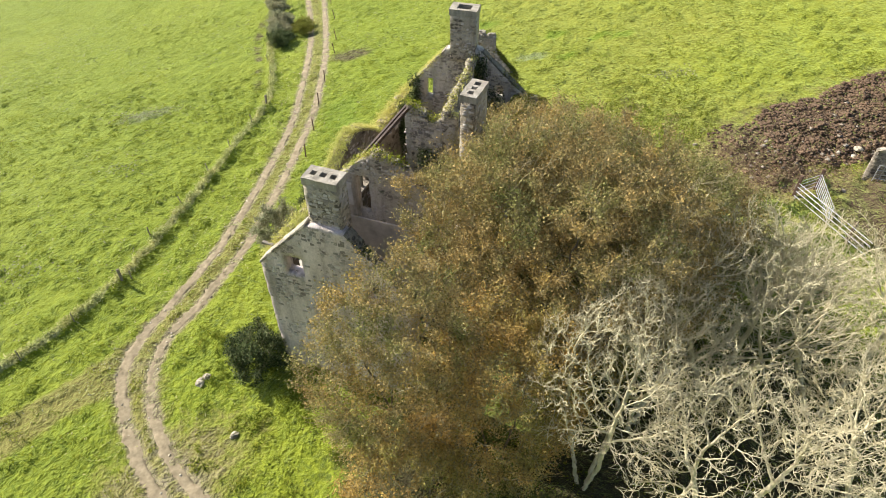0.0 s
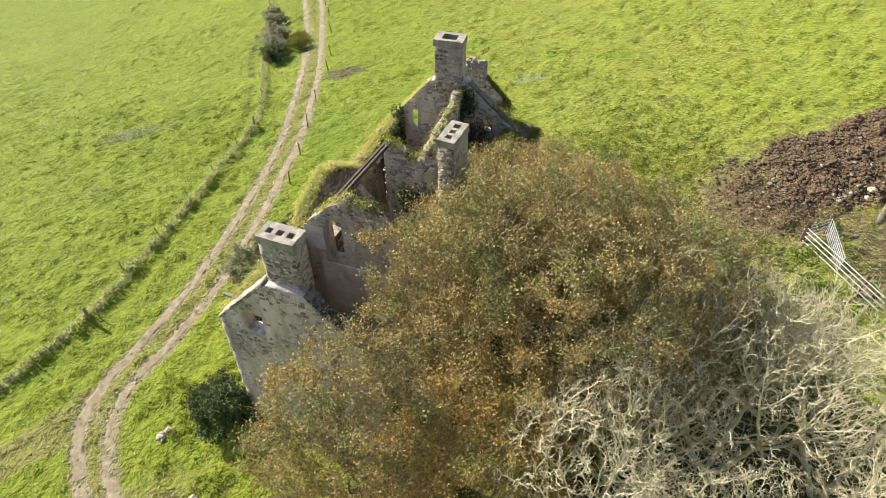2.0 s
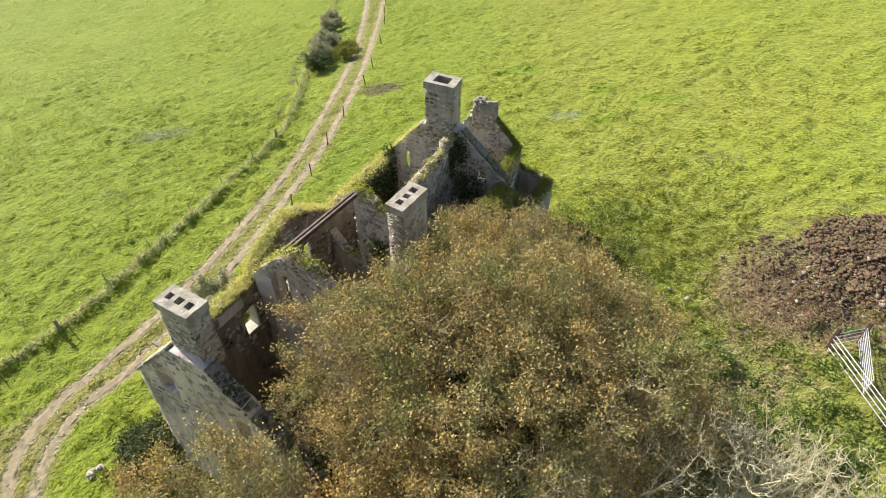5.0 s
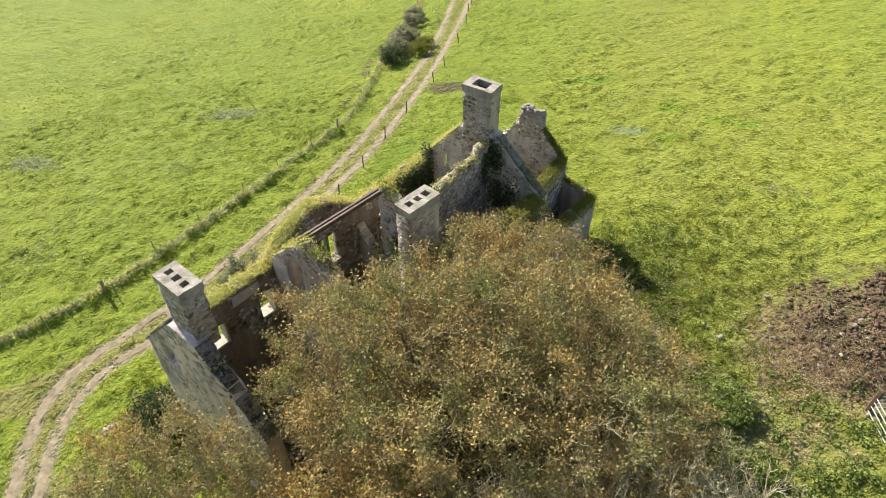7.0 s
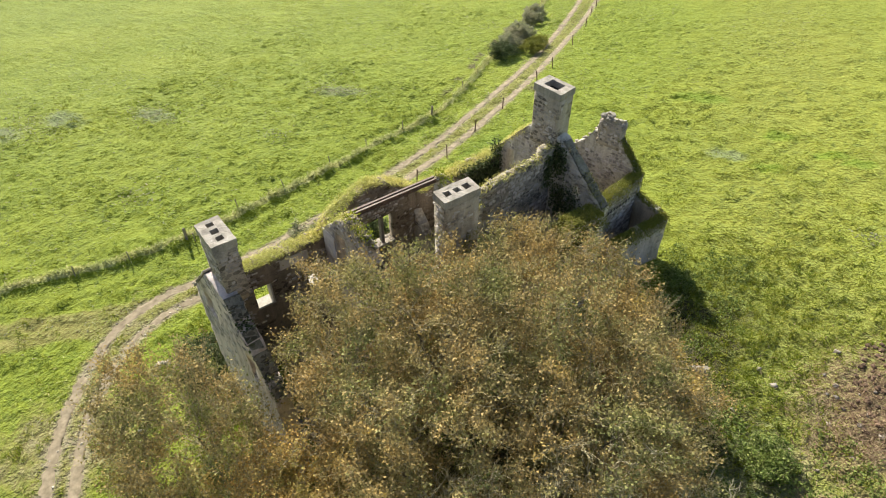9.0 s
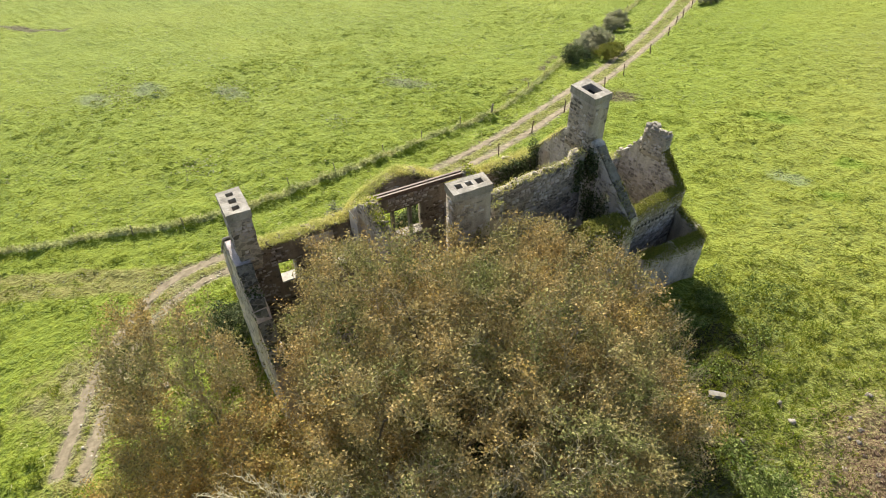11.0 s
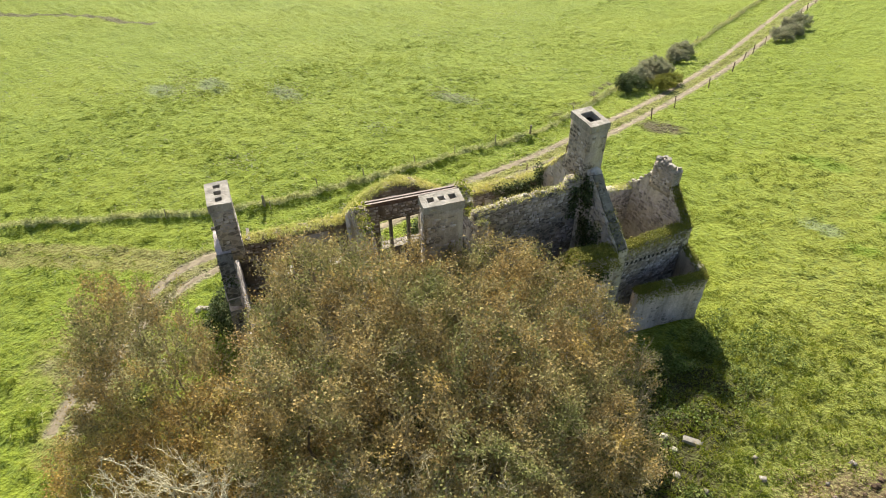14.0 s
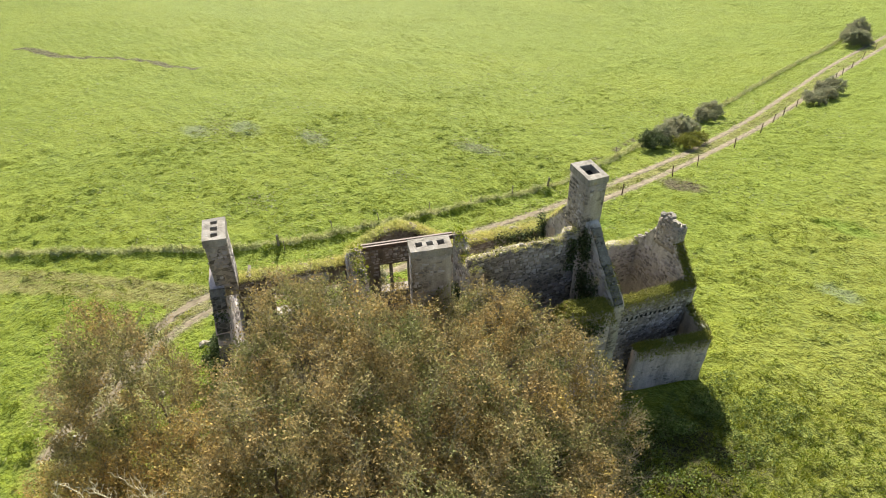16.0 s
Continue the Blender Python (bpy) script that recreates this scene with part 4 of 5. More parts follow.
def tufts(rng, P, height, width, blades, lean=0.5):
    """Bunches of narrow blades at points: vertices and triangles."""
    n = len(P) * blades
    R = np.repeat(P, blades, 0) + np.c_[rng.normal(0, width * 1.2, (n, 2)), np.zeros(n)]
    ang = rng.uniform(0, 2 * math.pi, n)
    h = height * rng.uniform(0.5, 1.2, n)
    w = width * rng.uniform(0.6, 1.2, n)
    side = np.c_[np.cos(ang), np.sin(ang), np.zeros(n)]
    tip = R + np.c_[rng.normal(0, lean, (n, 2)) * h[:, None], h]
    V = np.stack([R - side * w[:, None] * 0.5, R + side * w[:, None] * 0.5, tip], axis=1).reshape(-1, 3)
    return V, np.arange(3 * n).reshape(n, 3)


LEAFY = dict(stems=3, step_len=0.32, kill=0.5, twigs=5, twig_len=0.9, twig_r=0.009, hollow=0.6, clump=1.5, curl=0.3, keep=0.25, up=0.05)
tree("broadleaf_tree", "tall spreading tree with thin olive-brown autumn leaves", "tree", 21, (6.4, 22.4), (6.4, 22.6, 7.7), (7.5, 5.4, 5.8), 2900,
     M_BARK, M_TWIG, M_LEAF_OLIVE, 22, 0.1, 0.13, trunk=0.26, low=-0.85, lump=0.15, **LEAFY)
tree("broadleaf_tree", "broad tree with sparse olive-green autumn leaves against the ruin", "tree", 23, (6.6, 27.2), (6.7, 26.9, 4.8), (7.1, 7.6, 5.7), 2900,
     M_BARK, M_TWIG, M_LEAF_OLIVE, 20, 0.1, 0.13, trunk=0.26, low=-0.6, lump=0.13, **LEAFY)
tree("broadleaf_tree", "twiggy tree with sparse olive-brown leaves beside the gable", "tree", 22, (-1.6, 16.6), (-1.6, 16.55, 5.6), (3.5, 2.8, 6.1), 1150,
     M_BARK, M_TWIG, M_LEAF_OLIVE, 19, 0.095, 0.13, trunk=0.2, low=-0.7, lump=0.14, **LEAFY)
tree("broadleaf_tree", "small rounded tree with golden autumn leaves below the gable", "tree", 24, (2.6, 15.4), (2.6, 16.2, 4.5), (3.4, 3.1, 5.1), 900,
     M_BARK, M_TWIG, M_LEAF_OCHRE, 24, 0.1, 0.13, trunk=0.16, low=-0.7, lump=0.14, **LEAFY)
tree("broadleaf_tree", "low bushy tree with yellow-brown autumn leaves", "tree", 25, (-0.9, 13.4), (-0.9, 13.4, 2.3), (3.1, 2.5, 3.6), 620,
     M_BARK, M_TWIG, M_LEAF_OCHRE, 20, 0.1, 0.13, trunk=0.13, low=-0.7, lump=0.14, **LEAFY)
for seed, foot, mid, radii, n in ((31, (6.6, 14.8), (6.6, 15.0, 6.8), (3.3, 3.5, 5.0), 2200), (32, (9.2, 17.6), (9.0, 17.8, 5.6), (3.7, 4.3, 4.7), 2400), (33, (13.2, 18.8), (13.0, 19.2, 6.6), (4.6, 4.6, 4.9), 3200), (34, (17.6, 17.4), (17.4, 17.8, 7.0), (4.8, 4.6, 4.9), 3200), (37, (14.8, 22.0), (14.6, 22.3, 5.0), (3.6, 3.2, 4.4), 1900), (35, (11.2, 11.0), (11.0, 11.2, 6.4), (4.2, 4.0, 4.6), 2200), (36, (16.6, 11.0), (16.4, 11.4, 7.4), (4.2, 4.0, 4.8), 2200)):
    tree("bare_tree", "leafless tree with pale lichened branches", "tree", seed, foot, mid, radii, n, M_PALE, M_PALE, group="bare trees", stems=3, trunk=0.15,
         step_len=0.2, kill=0.3, twigs=2, twig_len=0.42, twig_r=0.0105, curl=0.25, hollow=0.45, low=-0.2, lump=0.2, up=0.14, jitter=0.14, keep=0.45, stray=0.55)
tree("ivy_clad_trunk", "slim trunk smothered in dark green ivy", "tree", 38, (7.6, 19.3), (7.6, 19.3, 4.6), (1.1, 1.1, 4.0), 200, M_BARK, M_BARK, M_LEAF_DARK, 14, 0.15, 0.2, trunk=0.15, low=-0.9, twigs=3, twig_len=0.5)


# bushes: place, width, height, leaf
BUSHES = [
    ((-9.9, 22.3), 1.5, 2.4, M_LEAF_DARK, "dense dark evergreen bush at the foot of the gable"),
    ((-10.25, 31.1), 1.50, 3.9, M_LEAF_GORSE, "tall soft olive-green bush beside the house front"),
    ((-8.9, 35.6), 0.9, 2.2, M_LEAF_DARK, "small dark green bush against the house front"),
    ((-19.1, 71.4), 1.4, 1.5, M_LEAF_DARK, "small dark green bush on the field bank"),
    ((-19.9, 74.4), 1.31, 1.7, M_LEAF_GORSE, "grey-green gorse bush on the field bank"),
    ((-20.3, 76.9), 1.39, 1.9, M_LEAF_GORSE, "grey-green gorse bush on the field bank"),
    ((-20.9, 79.4), 1.31, 1.7, M_LEAF_GORSE, "grey-green gorse bush on the field bank"),
    ((-16.9, 74.4), 1.3, 1.0, M_MOSS, "low green bramble clump beside the track"),
    ((-17.4, 77.0), 1.3, 0.9, M_MOSS, "low green bramble clump beside the track"),
    ((-22.6, 85.6), 1.23, 1.4, M_LEAF_GORSE, "brownish gorse bush on the field bank"),
    ((-23.5, 88.6), 1.31, 1.6, M_LEAF_GORSE, "brownish gorse bush on the field bank"),
    ((-18.4, 103.2), 1.23, 1.4, M_LEAF_GORSE, "brownish gorse bush beside the wire fence"),
    ((-18.8, 106.6), 1.48, 1.7, M_LEAF_GORSE, "brownish gorse bush beside the wire fence"),
    ((-19.6, 110.3), 1.48, 1.9, M_LEAF_GORSE, "brownish gorse bush beside the wire fence"),
    ((-32.2, 142.0), 2.30, 2.6, M_LEAF_GORSE, "large grey-green gorse bush on the field bank"),
    ((-33.8, 146.0), 2.13, 3.3, M_LEAF_GORSE, "large grey-green gorse bush on the field bank"),
    ((16.2, 30.8), 1.0, 0.9, M_WEED, "low dark bramble clump in rough grass"),
    ((17.6, 27.6), 1.2, 0.6, M_WEED, "low dark bramble clump in rough grass"),
    ((19.9, 25.9), 1.3, 0.6, M_WEED, "low dark bramble clump in rough grass"),
    ((11.0, 22.3), 1.3, 1.4, M_WEED, "dark bramble clump under the bare trees"),
    ((9.3, 40.3), 0.7, 0.8, M_WEED, "dark nettle clump along the outbuilding wall"),
    ((8.9, 37.9), 0.8, 0.8, M_WEED, "dark nettle clump along the outbuilding wall"),
]
for k, ((x, y), w, h, mat, text) in enumerate(BUSHES):
    z = float(ground_z(x, y))
    tree("bush", text, "bush", 50 + k, (x, y), (x, y, z + h * 0.45), (w, w, h * 0.6), int(70 + 60 * w * w), M_BARK, M_TWIG, mat, 24, 0.115, 0.11,
         stems=1, trunk=0.05, low=-0.5, twigs=3, twig_len=0.42, twig_r=0.007, lump=0.3, hollow=0.35, step_len=0.18, kill=0.26)

# ---- growth on the walls ----


def stuff(name, V, F, mat, label, category):
    return tagged(mesh_of(name, V, F, mat), label, category, "", "stuff")


def join(parts):
    """Several vertex and face arrays as one."""
    Vs, Fs, n = [], [], 0
    for V, F in parts:
        Vs.append(V)
        Fs.append(F + n)
        n += len(V)
    return np.concatenate(Vs), np.concatenate(Fs)


rng = np.random.default_rng(77)


def cap_points(key, count, lo=0.0, hi=1.0, droop=0.0, side=0.0):
    p0, p1, thick, _, prof, _ = WALLS[key]
    P = crest(p0, p1, prof, thick, count, rng, lo, hi)
    if droop:
        v = np.array(p1, float) - np.array(p0, float)
        v /= np.linalg.norm(v)
        k = rng.random(len(P)) ** 1.5
        P[:, :2] += np.array([v[1], -v[0]]) * (side * (thick * 0.3 + k * 0.35))[:, None]
        P[:, 2] -= k * droop
    P[:, 2] += 0.02
    return P


grassy = [cap_points("front", 2600), cap_points("front", 900, 0.0, 1.0, 0.3, -1.0), cap_points("front", 250, 0.33, 0.66, 0.6, -1.0),
          cap_points("cross_south", 220, 0.0, 0.6), cap_points("cross_north", 200, 0.2, 1.0), cap_points("gable_north", 500, 0.0, 0.3), cap_points("wing_west", 350), cap_points("spine", 150)]
P = np.repeat(np.concatenate(grassy), 6, 0)
P = P + rng.normal(0, 0.06, P.shape) + np.array([0, 0, 0.04])
V, F = blades(rng, P, 0.2, 0.024, 1.0, 0.6)
stuff("wall_grass", V, F, M_LAWNCAP, "long yellow-green grass growing along broken wall tops", "grass")
mossy = [cap_points("lean_to", 3200), cap_points("lean_to", 900, 0, 1, 0.4, 1.0), cap_points("wing_east", 2400), cap_points("wing_east", 600, 0, 1, 0.25, 1.0), cap_points("rear", 4200, 0.0, 0.62), cap_points("rear", 900, 0.6, 1.0), cap_points("rear", 1200, 0, 0.6, 0.5, -1.0), cap_points("gable_far", 1300, 0.62, 1.0),
         cap_points("lean_to_end", 700), cap_points("spine", 220), cap_points("cross_south", 140, 0.1, 0.7), cap_points("cross_north", 140, 0.25, 0.8), cap_points("gable_north", 250, 0.8, 1.0)]
P = np.repeat(np.concatenate(mossy), 3, 0)
P += rng.normal(0, 0.05, P.shape)
P[:, 2] += np.abs(rng.normal(0, 0.07, len(P)))
V, F = leaf_quads(rng, P, 0.075, 1.4)
stuff("wall_moss", V, F, M_MOSS, "thick olive moss and ferns on wall tops", "moss")


def ivy_on(key, s0, s1, z0, z1, out, n):
    """Ivy leaves against a wall face, thick in the middle."""
    p0, p1 = np.array(WALLS[key][0], float), np.array(WALLS[key][1], float)
    v = (p1 - p0) / np.linalg.norm(p1 - p0)
    a = rng.beta(2, 2, n)
    b = rng.beta(2, 2, n)
    s, z = s0 + (s1 - s0) * a, z0 + (z1 - z0) * b
    o = np.sign(out) * (WALLS[key][2] / 2 + np.abs(rng.normal(0, abs(out), n)))
    return np.c_[p0 + s[:, None] * v + o[:, None] * np.array([v[1], -v[0]]), z]


ivy = np.concatenate([ivy_on("front", 13.8, 17.2, 3.2, 7.1, 0.18, 6500), ivy_on("gable_north", 3.9, 5.4, 7.4, 9.7, 0.08, 900), ivy_on("gable_north", 4.3, 6.6, 4.8, 7.6, 0.07, 1500), ivy_on("gable_north", 0.0, 1.0, 4.5, 8.0, 0.14, 800),
                      ivy_on("rear", 0.2, 3.0, 5.6, 6.9, -0.15, 1200), ivy_on("cross_north", 2.6, 4.6, 4.5, 6.6, 0.2, 900), ivy_on("spine", 5.0, 5.7, 7.0, 9.4, 0.1, 500), ivy_on("cross_south", 4.6, 6.0, 5.4, 7.6, -0.15, 500), cap_points("gable_south", 700, 0.62, 1.0)])
V, F = leaf_quads(rng, ivy, 0.13, 0.5)
stuff("ivy", V, F, M_LEAF_DARK, "dark green ivy clinging to the inner walls", "ivy")
shrubs = np.concatenate([cap_points("cross_south", 36, 0.2, 0.7), cap_points("cross_north", 30, 0.35, 0.75)])
shrubs = np.repeat(shrubs, 9, 0) + rng.normal(0, 0.14, (len(shrubs) * 9, 3)) * np.array([1, 1, 1.2])
V, F = leaf_quads(rng, shrubs + np.array([0, 0, 0.15]), 0.13, 0.6)
stuff("wall_saplings", V, F, M_GRASS, "small yellow-green saplings rooted on the cross walls", "shrub")

caps = np.concatenate([cap_points("spine", 12), cap_points("cross_south", 40, 0.4, 0.9), cap_points("cross_north", 40), cap_points("front", 40), cap_points("gable_far", 25), cap_points("rear", 20)])

# ---- grass in the field ----
P_, H_, E_, Q_, R_ = (21.65, 32.2), (23.1, 32.65), (22.65, 29.6), (23.1, 28.05), (23.5, 26.7)


def scatter(n, x0, x1, y0, y1, keep):
    x, y = rng.uniform(x0, x1, n), rng.uniform(y0, y1, n)
    k = keep(x, y)
    x, y = x[k], y[k]
    return np.c_[x, y, ground_top(x, y)]


def open_field(x, y):
    bare = np.minimum(dist_to(LINES["l"], x, y), dist_to(LINES["r"], x, y)) < 0.5
    muck = (blob(x, y, 25.5, 38.2, 4.6, 4.0) > 0.5) | (blob(x, y, 31, 39, 6, 4.5) > 0.5) | (blob(x, y, 27, 29.5, 3.6, 4.2) > 0.5) | (blob(x, y, 20.8, 36.5, 2.6, 4.2) > 0.55)
    inside = (x * 0.943 - y * 0.332 > -15.6) & (x * 0.943 - y * 0.332 < -6) & (x * 0.366 + y * 0.93 > 18) & (x * 0.366 + y * 0.93 < 40)
    thin = wave(x, y, 0.75, 1.0) + 0.7 * wave(x, y, 0.42, 6.0) + rng.uniform(-0.3, 0.3, len(x)) > 0.25
    return ~bare & ~muck & ~inside & thin


P = np.concatenate([scatter(135000, -48, 32, 9, 62, open_field), scatter(90000, -75, 34, 40, 110, open_field)])
P = np.repeat(P, 2, 0) + rng.normal(0, 0.07, (2 * len(P), 3)) * np.array([1, 1, 0.2])
V, F = blades(rng, P + np.array([0, 0, 0.01]), 0.13, 0.06, 1.0, 0.9)
stuff("grass", V, F, M_GRASS, "short grazed pasture grass in loose tufts", "grass")
line = LINES["bank"]
i = rng.integers(0, len(line) - 1, 11000)
off = rng.normal(0, 0.17, (11000, 2))
P = np.c_[line[i] + off, np.zeros(11000)]
P[:, 2] = ground_top(P[:, 0], P[:, 1]) + 0.05
mid = LINES["l"][rng.integers(0, len(LINES["l"]) - 1, 3500)] + rng.normal(0, 1.6, (3500, 2))
mid = mid[np.minimum(dist_to(LINES["l"], mid[:, 0], mid[:, 1]), dist_to(LINES["r"], mid[:, 0], mid[:, 1])) > 0.42]
P = np.concatenate([P, np.c_[mid, ground_top(mid[:, 0], mid[:, 1])]])
P = np.repeat(P, 3, 0) + rng.normal(0, 0.07, (3 * len(P), 3)) * np.array([1, 1, 0.4])
V, F = blades(rng, P + np.array([0, 0, 0.04]), 0.26, 0.05, 1.0, 0.7)
stuff("verge_grass", V, F, M_DRYGRASS, "tall bleached grass along bank and track verge", "grass")
near_wood = lambda x, y: (blob(x, y, 20.8, 36.5, 2.6, 4.2) < 0.5) & (blob(x, y, 12.0, 36.0, 5.5, 9.0, -0.3) + 0.12 * wave(x, y, 0.8, 15.0) + rng.uniform(-0.3, 0.3, len(x)) > 0.52)
gate_side = lambda x, y: open_field(x, y) & (x < -3.5) & (wave(x, y, 1.1, 16.0) + rng.uniform(-0.3, 0.3, len(x)) > 0.1)
pasture = lambda x, y: open_field(x, y) & (0.7 * wave(x, y, 0.6, 17.0) + 0.6 * wave(x, y, 7.0, 18.0) + rng.uniform(-0.6, 0.6, len(x)) > 0.5)
P = np.concatenate([scatter(11000, 8, 20, 26, 54, near_wood), scatter(7000, -15.5, -3, 10, 25, gate_side), scatter(60000, -60, 32, 12, 70, pasture)])
V, F = tufts(rng, P, 0.2, 0.055, 5, 0.6)
stuff("rough_grass", V, F, M_ROUGH, "coarse dark green grass tufts in the pasture", "grass")
P = np.concatenate([scatter(60000, 13, 24, 20, 33.5, lambda x, y: (0.7 * wave(x, y, 1.3, 3.0) + 0.6 * wave(x, y, 0.4, 4.0) + rng.uniform(-0.4, 0.4, len(x)) > 0.2) & (dist_to([H_, E_], x, y) > 0.5)), scatter(7000, 7.5, 13.5, 32, 44, lambda x, y: wave(x, y, 0.9, 5.0) > 0.1)])
P[:, 2] += np.abs(rng.normal(0, 0.14, len(P))) + 0.3 * np.clip(wave(P[:, 0], P[:, 1], 0.9, 5.0), 0, 1) * rng.random(len(P))
V, F = leaf_quads(rng, P, 0.13, 1.0)
stuff("nettles", V, F, M_WEED, "dark nettles and docks in rough ground", "weeds")
P = np.concatenate([np.c_[rng.normal(cx, sx, n), rng.normal(cy, sy, n)] for cx, cy, sx, sy, n in ((-29.2, 55.2, 1.9, 0.8, 420), (-49.5, 34, 2.4, 1.5, 420), (-41, 42, 2.2, 1.2, 380), (-28.8, 31.2, 1.2, 0.9, 180), (-26.5, 44, 1.2, 0.8, 140), (18.5, 48.5, 1.0, 0.6, 200))])
P = np.c_[P, ground_top(P[:, 0], P[:, 1]) + rng.uniform(0.05, 0.3, len(P))]
V, F = leaf_quads(rng, P, 0.17, 1.0)
stuff("thistles", V, F, M_LEAF_GORSE, "grey-green thistle patch in the pasture", "weeds")

# ---- fences, gates and loose things ----


def stake(x, y, height, width, lean, mat, label, group):
    ob = thing("fence_post", label, "fence post", group)
    z = float(ground_top(x, y))
    r = random.Random(int(x * 100 + y * 7))
    bm = box_bm((width, width, height + 0.4), (0, 0, 0), r.uniform(0, 1.5), width * 0.12)
    bmesh.ops.transform(bm, matrix=Matrix.Translation((x, y, z + height / 2 - 0.2)) @ Matrix.Rotation(lean[0], 4, "X") @ Matrix.Rotation(lean[1], 4, "Y"), verts=bm.verts)
    part("shaft", bm, mat, ob)
    return ob


r = random.Random(5)
for x, y in ((-20.6, 29.5), (-20.1, 29.75), (-22.3, 26.1), (-24.3, 23.3), (-20.3, 33.9), (-19.3, 37.6), (-18.7, 42.2), (-18.0, 46.0), (-17.0, 49.8), (-16.6, 53.7), (-17.8, 61), (-19.4, 66), (-24.2, 89), (-26.0, 95.5), (-27.9, 103), (-29.6, 110)):
    big = (x, y) == (-20.6, 29.5) or (x, y) == (-16.6, 53.7)
    stake(x, y, 1.0 if big else 0.85, 0.16 if big else 0.065, (r.uniform(-0.1, 0.1), r.uniform(-0.12, 0.12)), M_WOOD, "weathered grey timber fence post on the sod bank", "bank fence posts")
for x, y in ((-11.0, 43.4), (-11.1, 47.7), (-11.5, 52.8), (-11.8, 58.2), (-11.9, 65.3), (-12.4, 69.9), (-13.9, 78.6), (-15.6, 86.6), (-17.0, 91.6), (-17.7, 95), (-18.8, 100), (-21.2, 112), (-22.4, 117), (-23.4, 121), (-24.6, 126.3), (-26.2, 133), (-27.6, 140)):
    stake(x, y, 1.2, 0.085, (r.uniform(-0.1, 0.1), r.uniform(-0.16, 0.04)), M_RUST, "thin rusty brown stake of the track fence", "track fence stakes")


def tube_between(a, b, rad, sides=6):
    V, F = tubes([[*a, *b, rad, rad]], sides)
    return V, F


def bar_panel(ob, a, b, zs, rad, uprights, mat=M_GALV, name="bar"):
    """Horizontal bars between two plan points, with uprights at fractions along."""
    za, zb = float(ground_z(*a)), float(ground_z(*b))
    for z in zs:
        V, F = tube_between((*a, za + z), (*b, zb + z), rad)
        mesh_of(name, V, F, mat, ob)
    for f in uprights:
        q = (a[0] + (b[0] - a[0]) * f, a[1] + (b[1] - a[1]) * f)
        z = za + (zb - za) * f
        V, F = tube_between((*q, z + zs[0] - rad), (*q, z + zs[-1] + rad), rad * 1.05)
        mesh_of("upright", V, F, mat, ob)


gate = thing("field_gate", "open galvanised seven-bar steel field gate", "gate")
bar_panel(gate, H_, E_, (0.18, 0.36, 0.53, 0.70, 0.86, 1.02, 1.2), 0.018, (0.02, 0.5, 0.98))
rail = thing("rail_fence", "galvanised four-rail barrier fence beside the gate", "fence")
bar_panel(rail, P_, R_, (0.25, 0.58, 0.88, 1.15), 0.022, ())
short = thing("rail_fence", "short galvanised rail panel between rusty posts", "fence")
bar_panel(short, P_, H_, (0.3, 0.62, 0.9, 1.15), 0.016, ())
for x, y in (P_, H_, Q_):
    stake(x + 0.06, y, 1.5, 0.19, (0, 0), M_RUST, "thick rust-red steel gate post", "gate posts")

# stone shed beside the yard
shed = thing("stone_shed", "low stone shed with pale end wall beside the yard", "shed")
for seed, (a, b, prof) in enumerate((((25.9, 33.0), (28.6, 31.6), [(0, 5.75), (0.8, 6.1), (3.1, 6.6)]), ((28.6, 31.75), (30.3, 34.9), [(0, 6.3), (3.6, 6.3)])), 71):
    V, F = wall_mesh(a, b, 0.3, 2.0, prof, [], seed, 0.02)
    mesh_of("wall", V, F, M_STONE_DARK, shed)
leaf = thing("small_gate", "small galvanised gate leaning at the shed wall", "gate")
bar_panel(leaf, (26.15, 32.45), (26.95, 32.05), (0.15, 0.45, 0.75, 1.05, 1.4), 0.022, (0.02, 0.35, 0.68, 0.98))


def rock(x, y, size, seed, label="lichened grey field stone half sunk in grass", name="rock", flat=0.6, turn=None, mat=None):
    """A weathered boulder: a rounded lump pushed out of shape."""
    rr = random.Random(seed)
    bm = bmesh.new()
    bmesh.ops.create_icosphere(bm, subdivisions=3, radius=1.0)
    s = Vector((rr.uniform(0.8, 1.25), rr.uniform(0.7, 1.0), flat))
    for v in bm.verts:
        d = v.co.copy()
        k = 1 + 0.28 * noise.noise(d * 1.3 + Vector((seed, 0, 0))) + 0.12 * noise.noise(d * 3.5 + Vector((0, seed, 0)))
        v.co = Vector((d.x * s.x, d.y * s.y, d.z * s.z)) * k * size
    bmesh.ops.transform(bm, matrix=Matrix.Translation((x, y, float(ground_top(x, y)) + size * flat * 0.25)) @ Matrix.Rotation(rr.uniform(0, 6) if turn is None else turn, 4, "Z"), verts=bm.verts)
    me = bpy.data.meshes.new(name)
    bm.to_mesh(me)
    bm.free()
    me.materials.append(mat or M_ROCK)
    return tagged(new(name, me), label, "rock", "field stones")


for k, (x, y, s) in enumerate(((-13.0, 21.2, 0.28), (-12.7, 21.5, 0.22), (-10.3, 17.9, 0.26), (12.9, 32.9, 0.18), (11.3, 34.2, 0.2), (12.0, 34.0, 0.15), (26.6, 35.4, 0.28), (26.2, 35.0, 0.2))):
    rock(x, y, s, 5 + k)
slab = tagged(part("stone_slab", box_bm((1.4, 0.36, 0.18), (12.5, 35.1, float(ground_top(12.5, 35.1)) + 0.1), math.atan2(0.5, 1.0), 0.06, 0.05, random.Random(4)), M_CAP, None), "long pale fallen stone slab lying in grass", "stone slab")

x, y = rng.uniform(-75, 10, 9000), rng.uniform(14, 100, 9000)
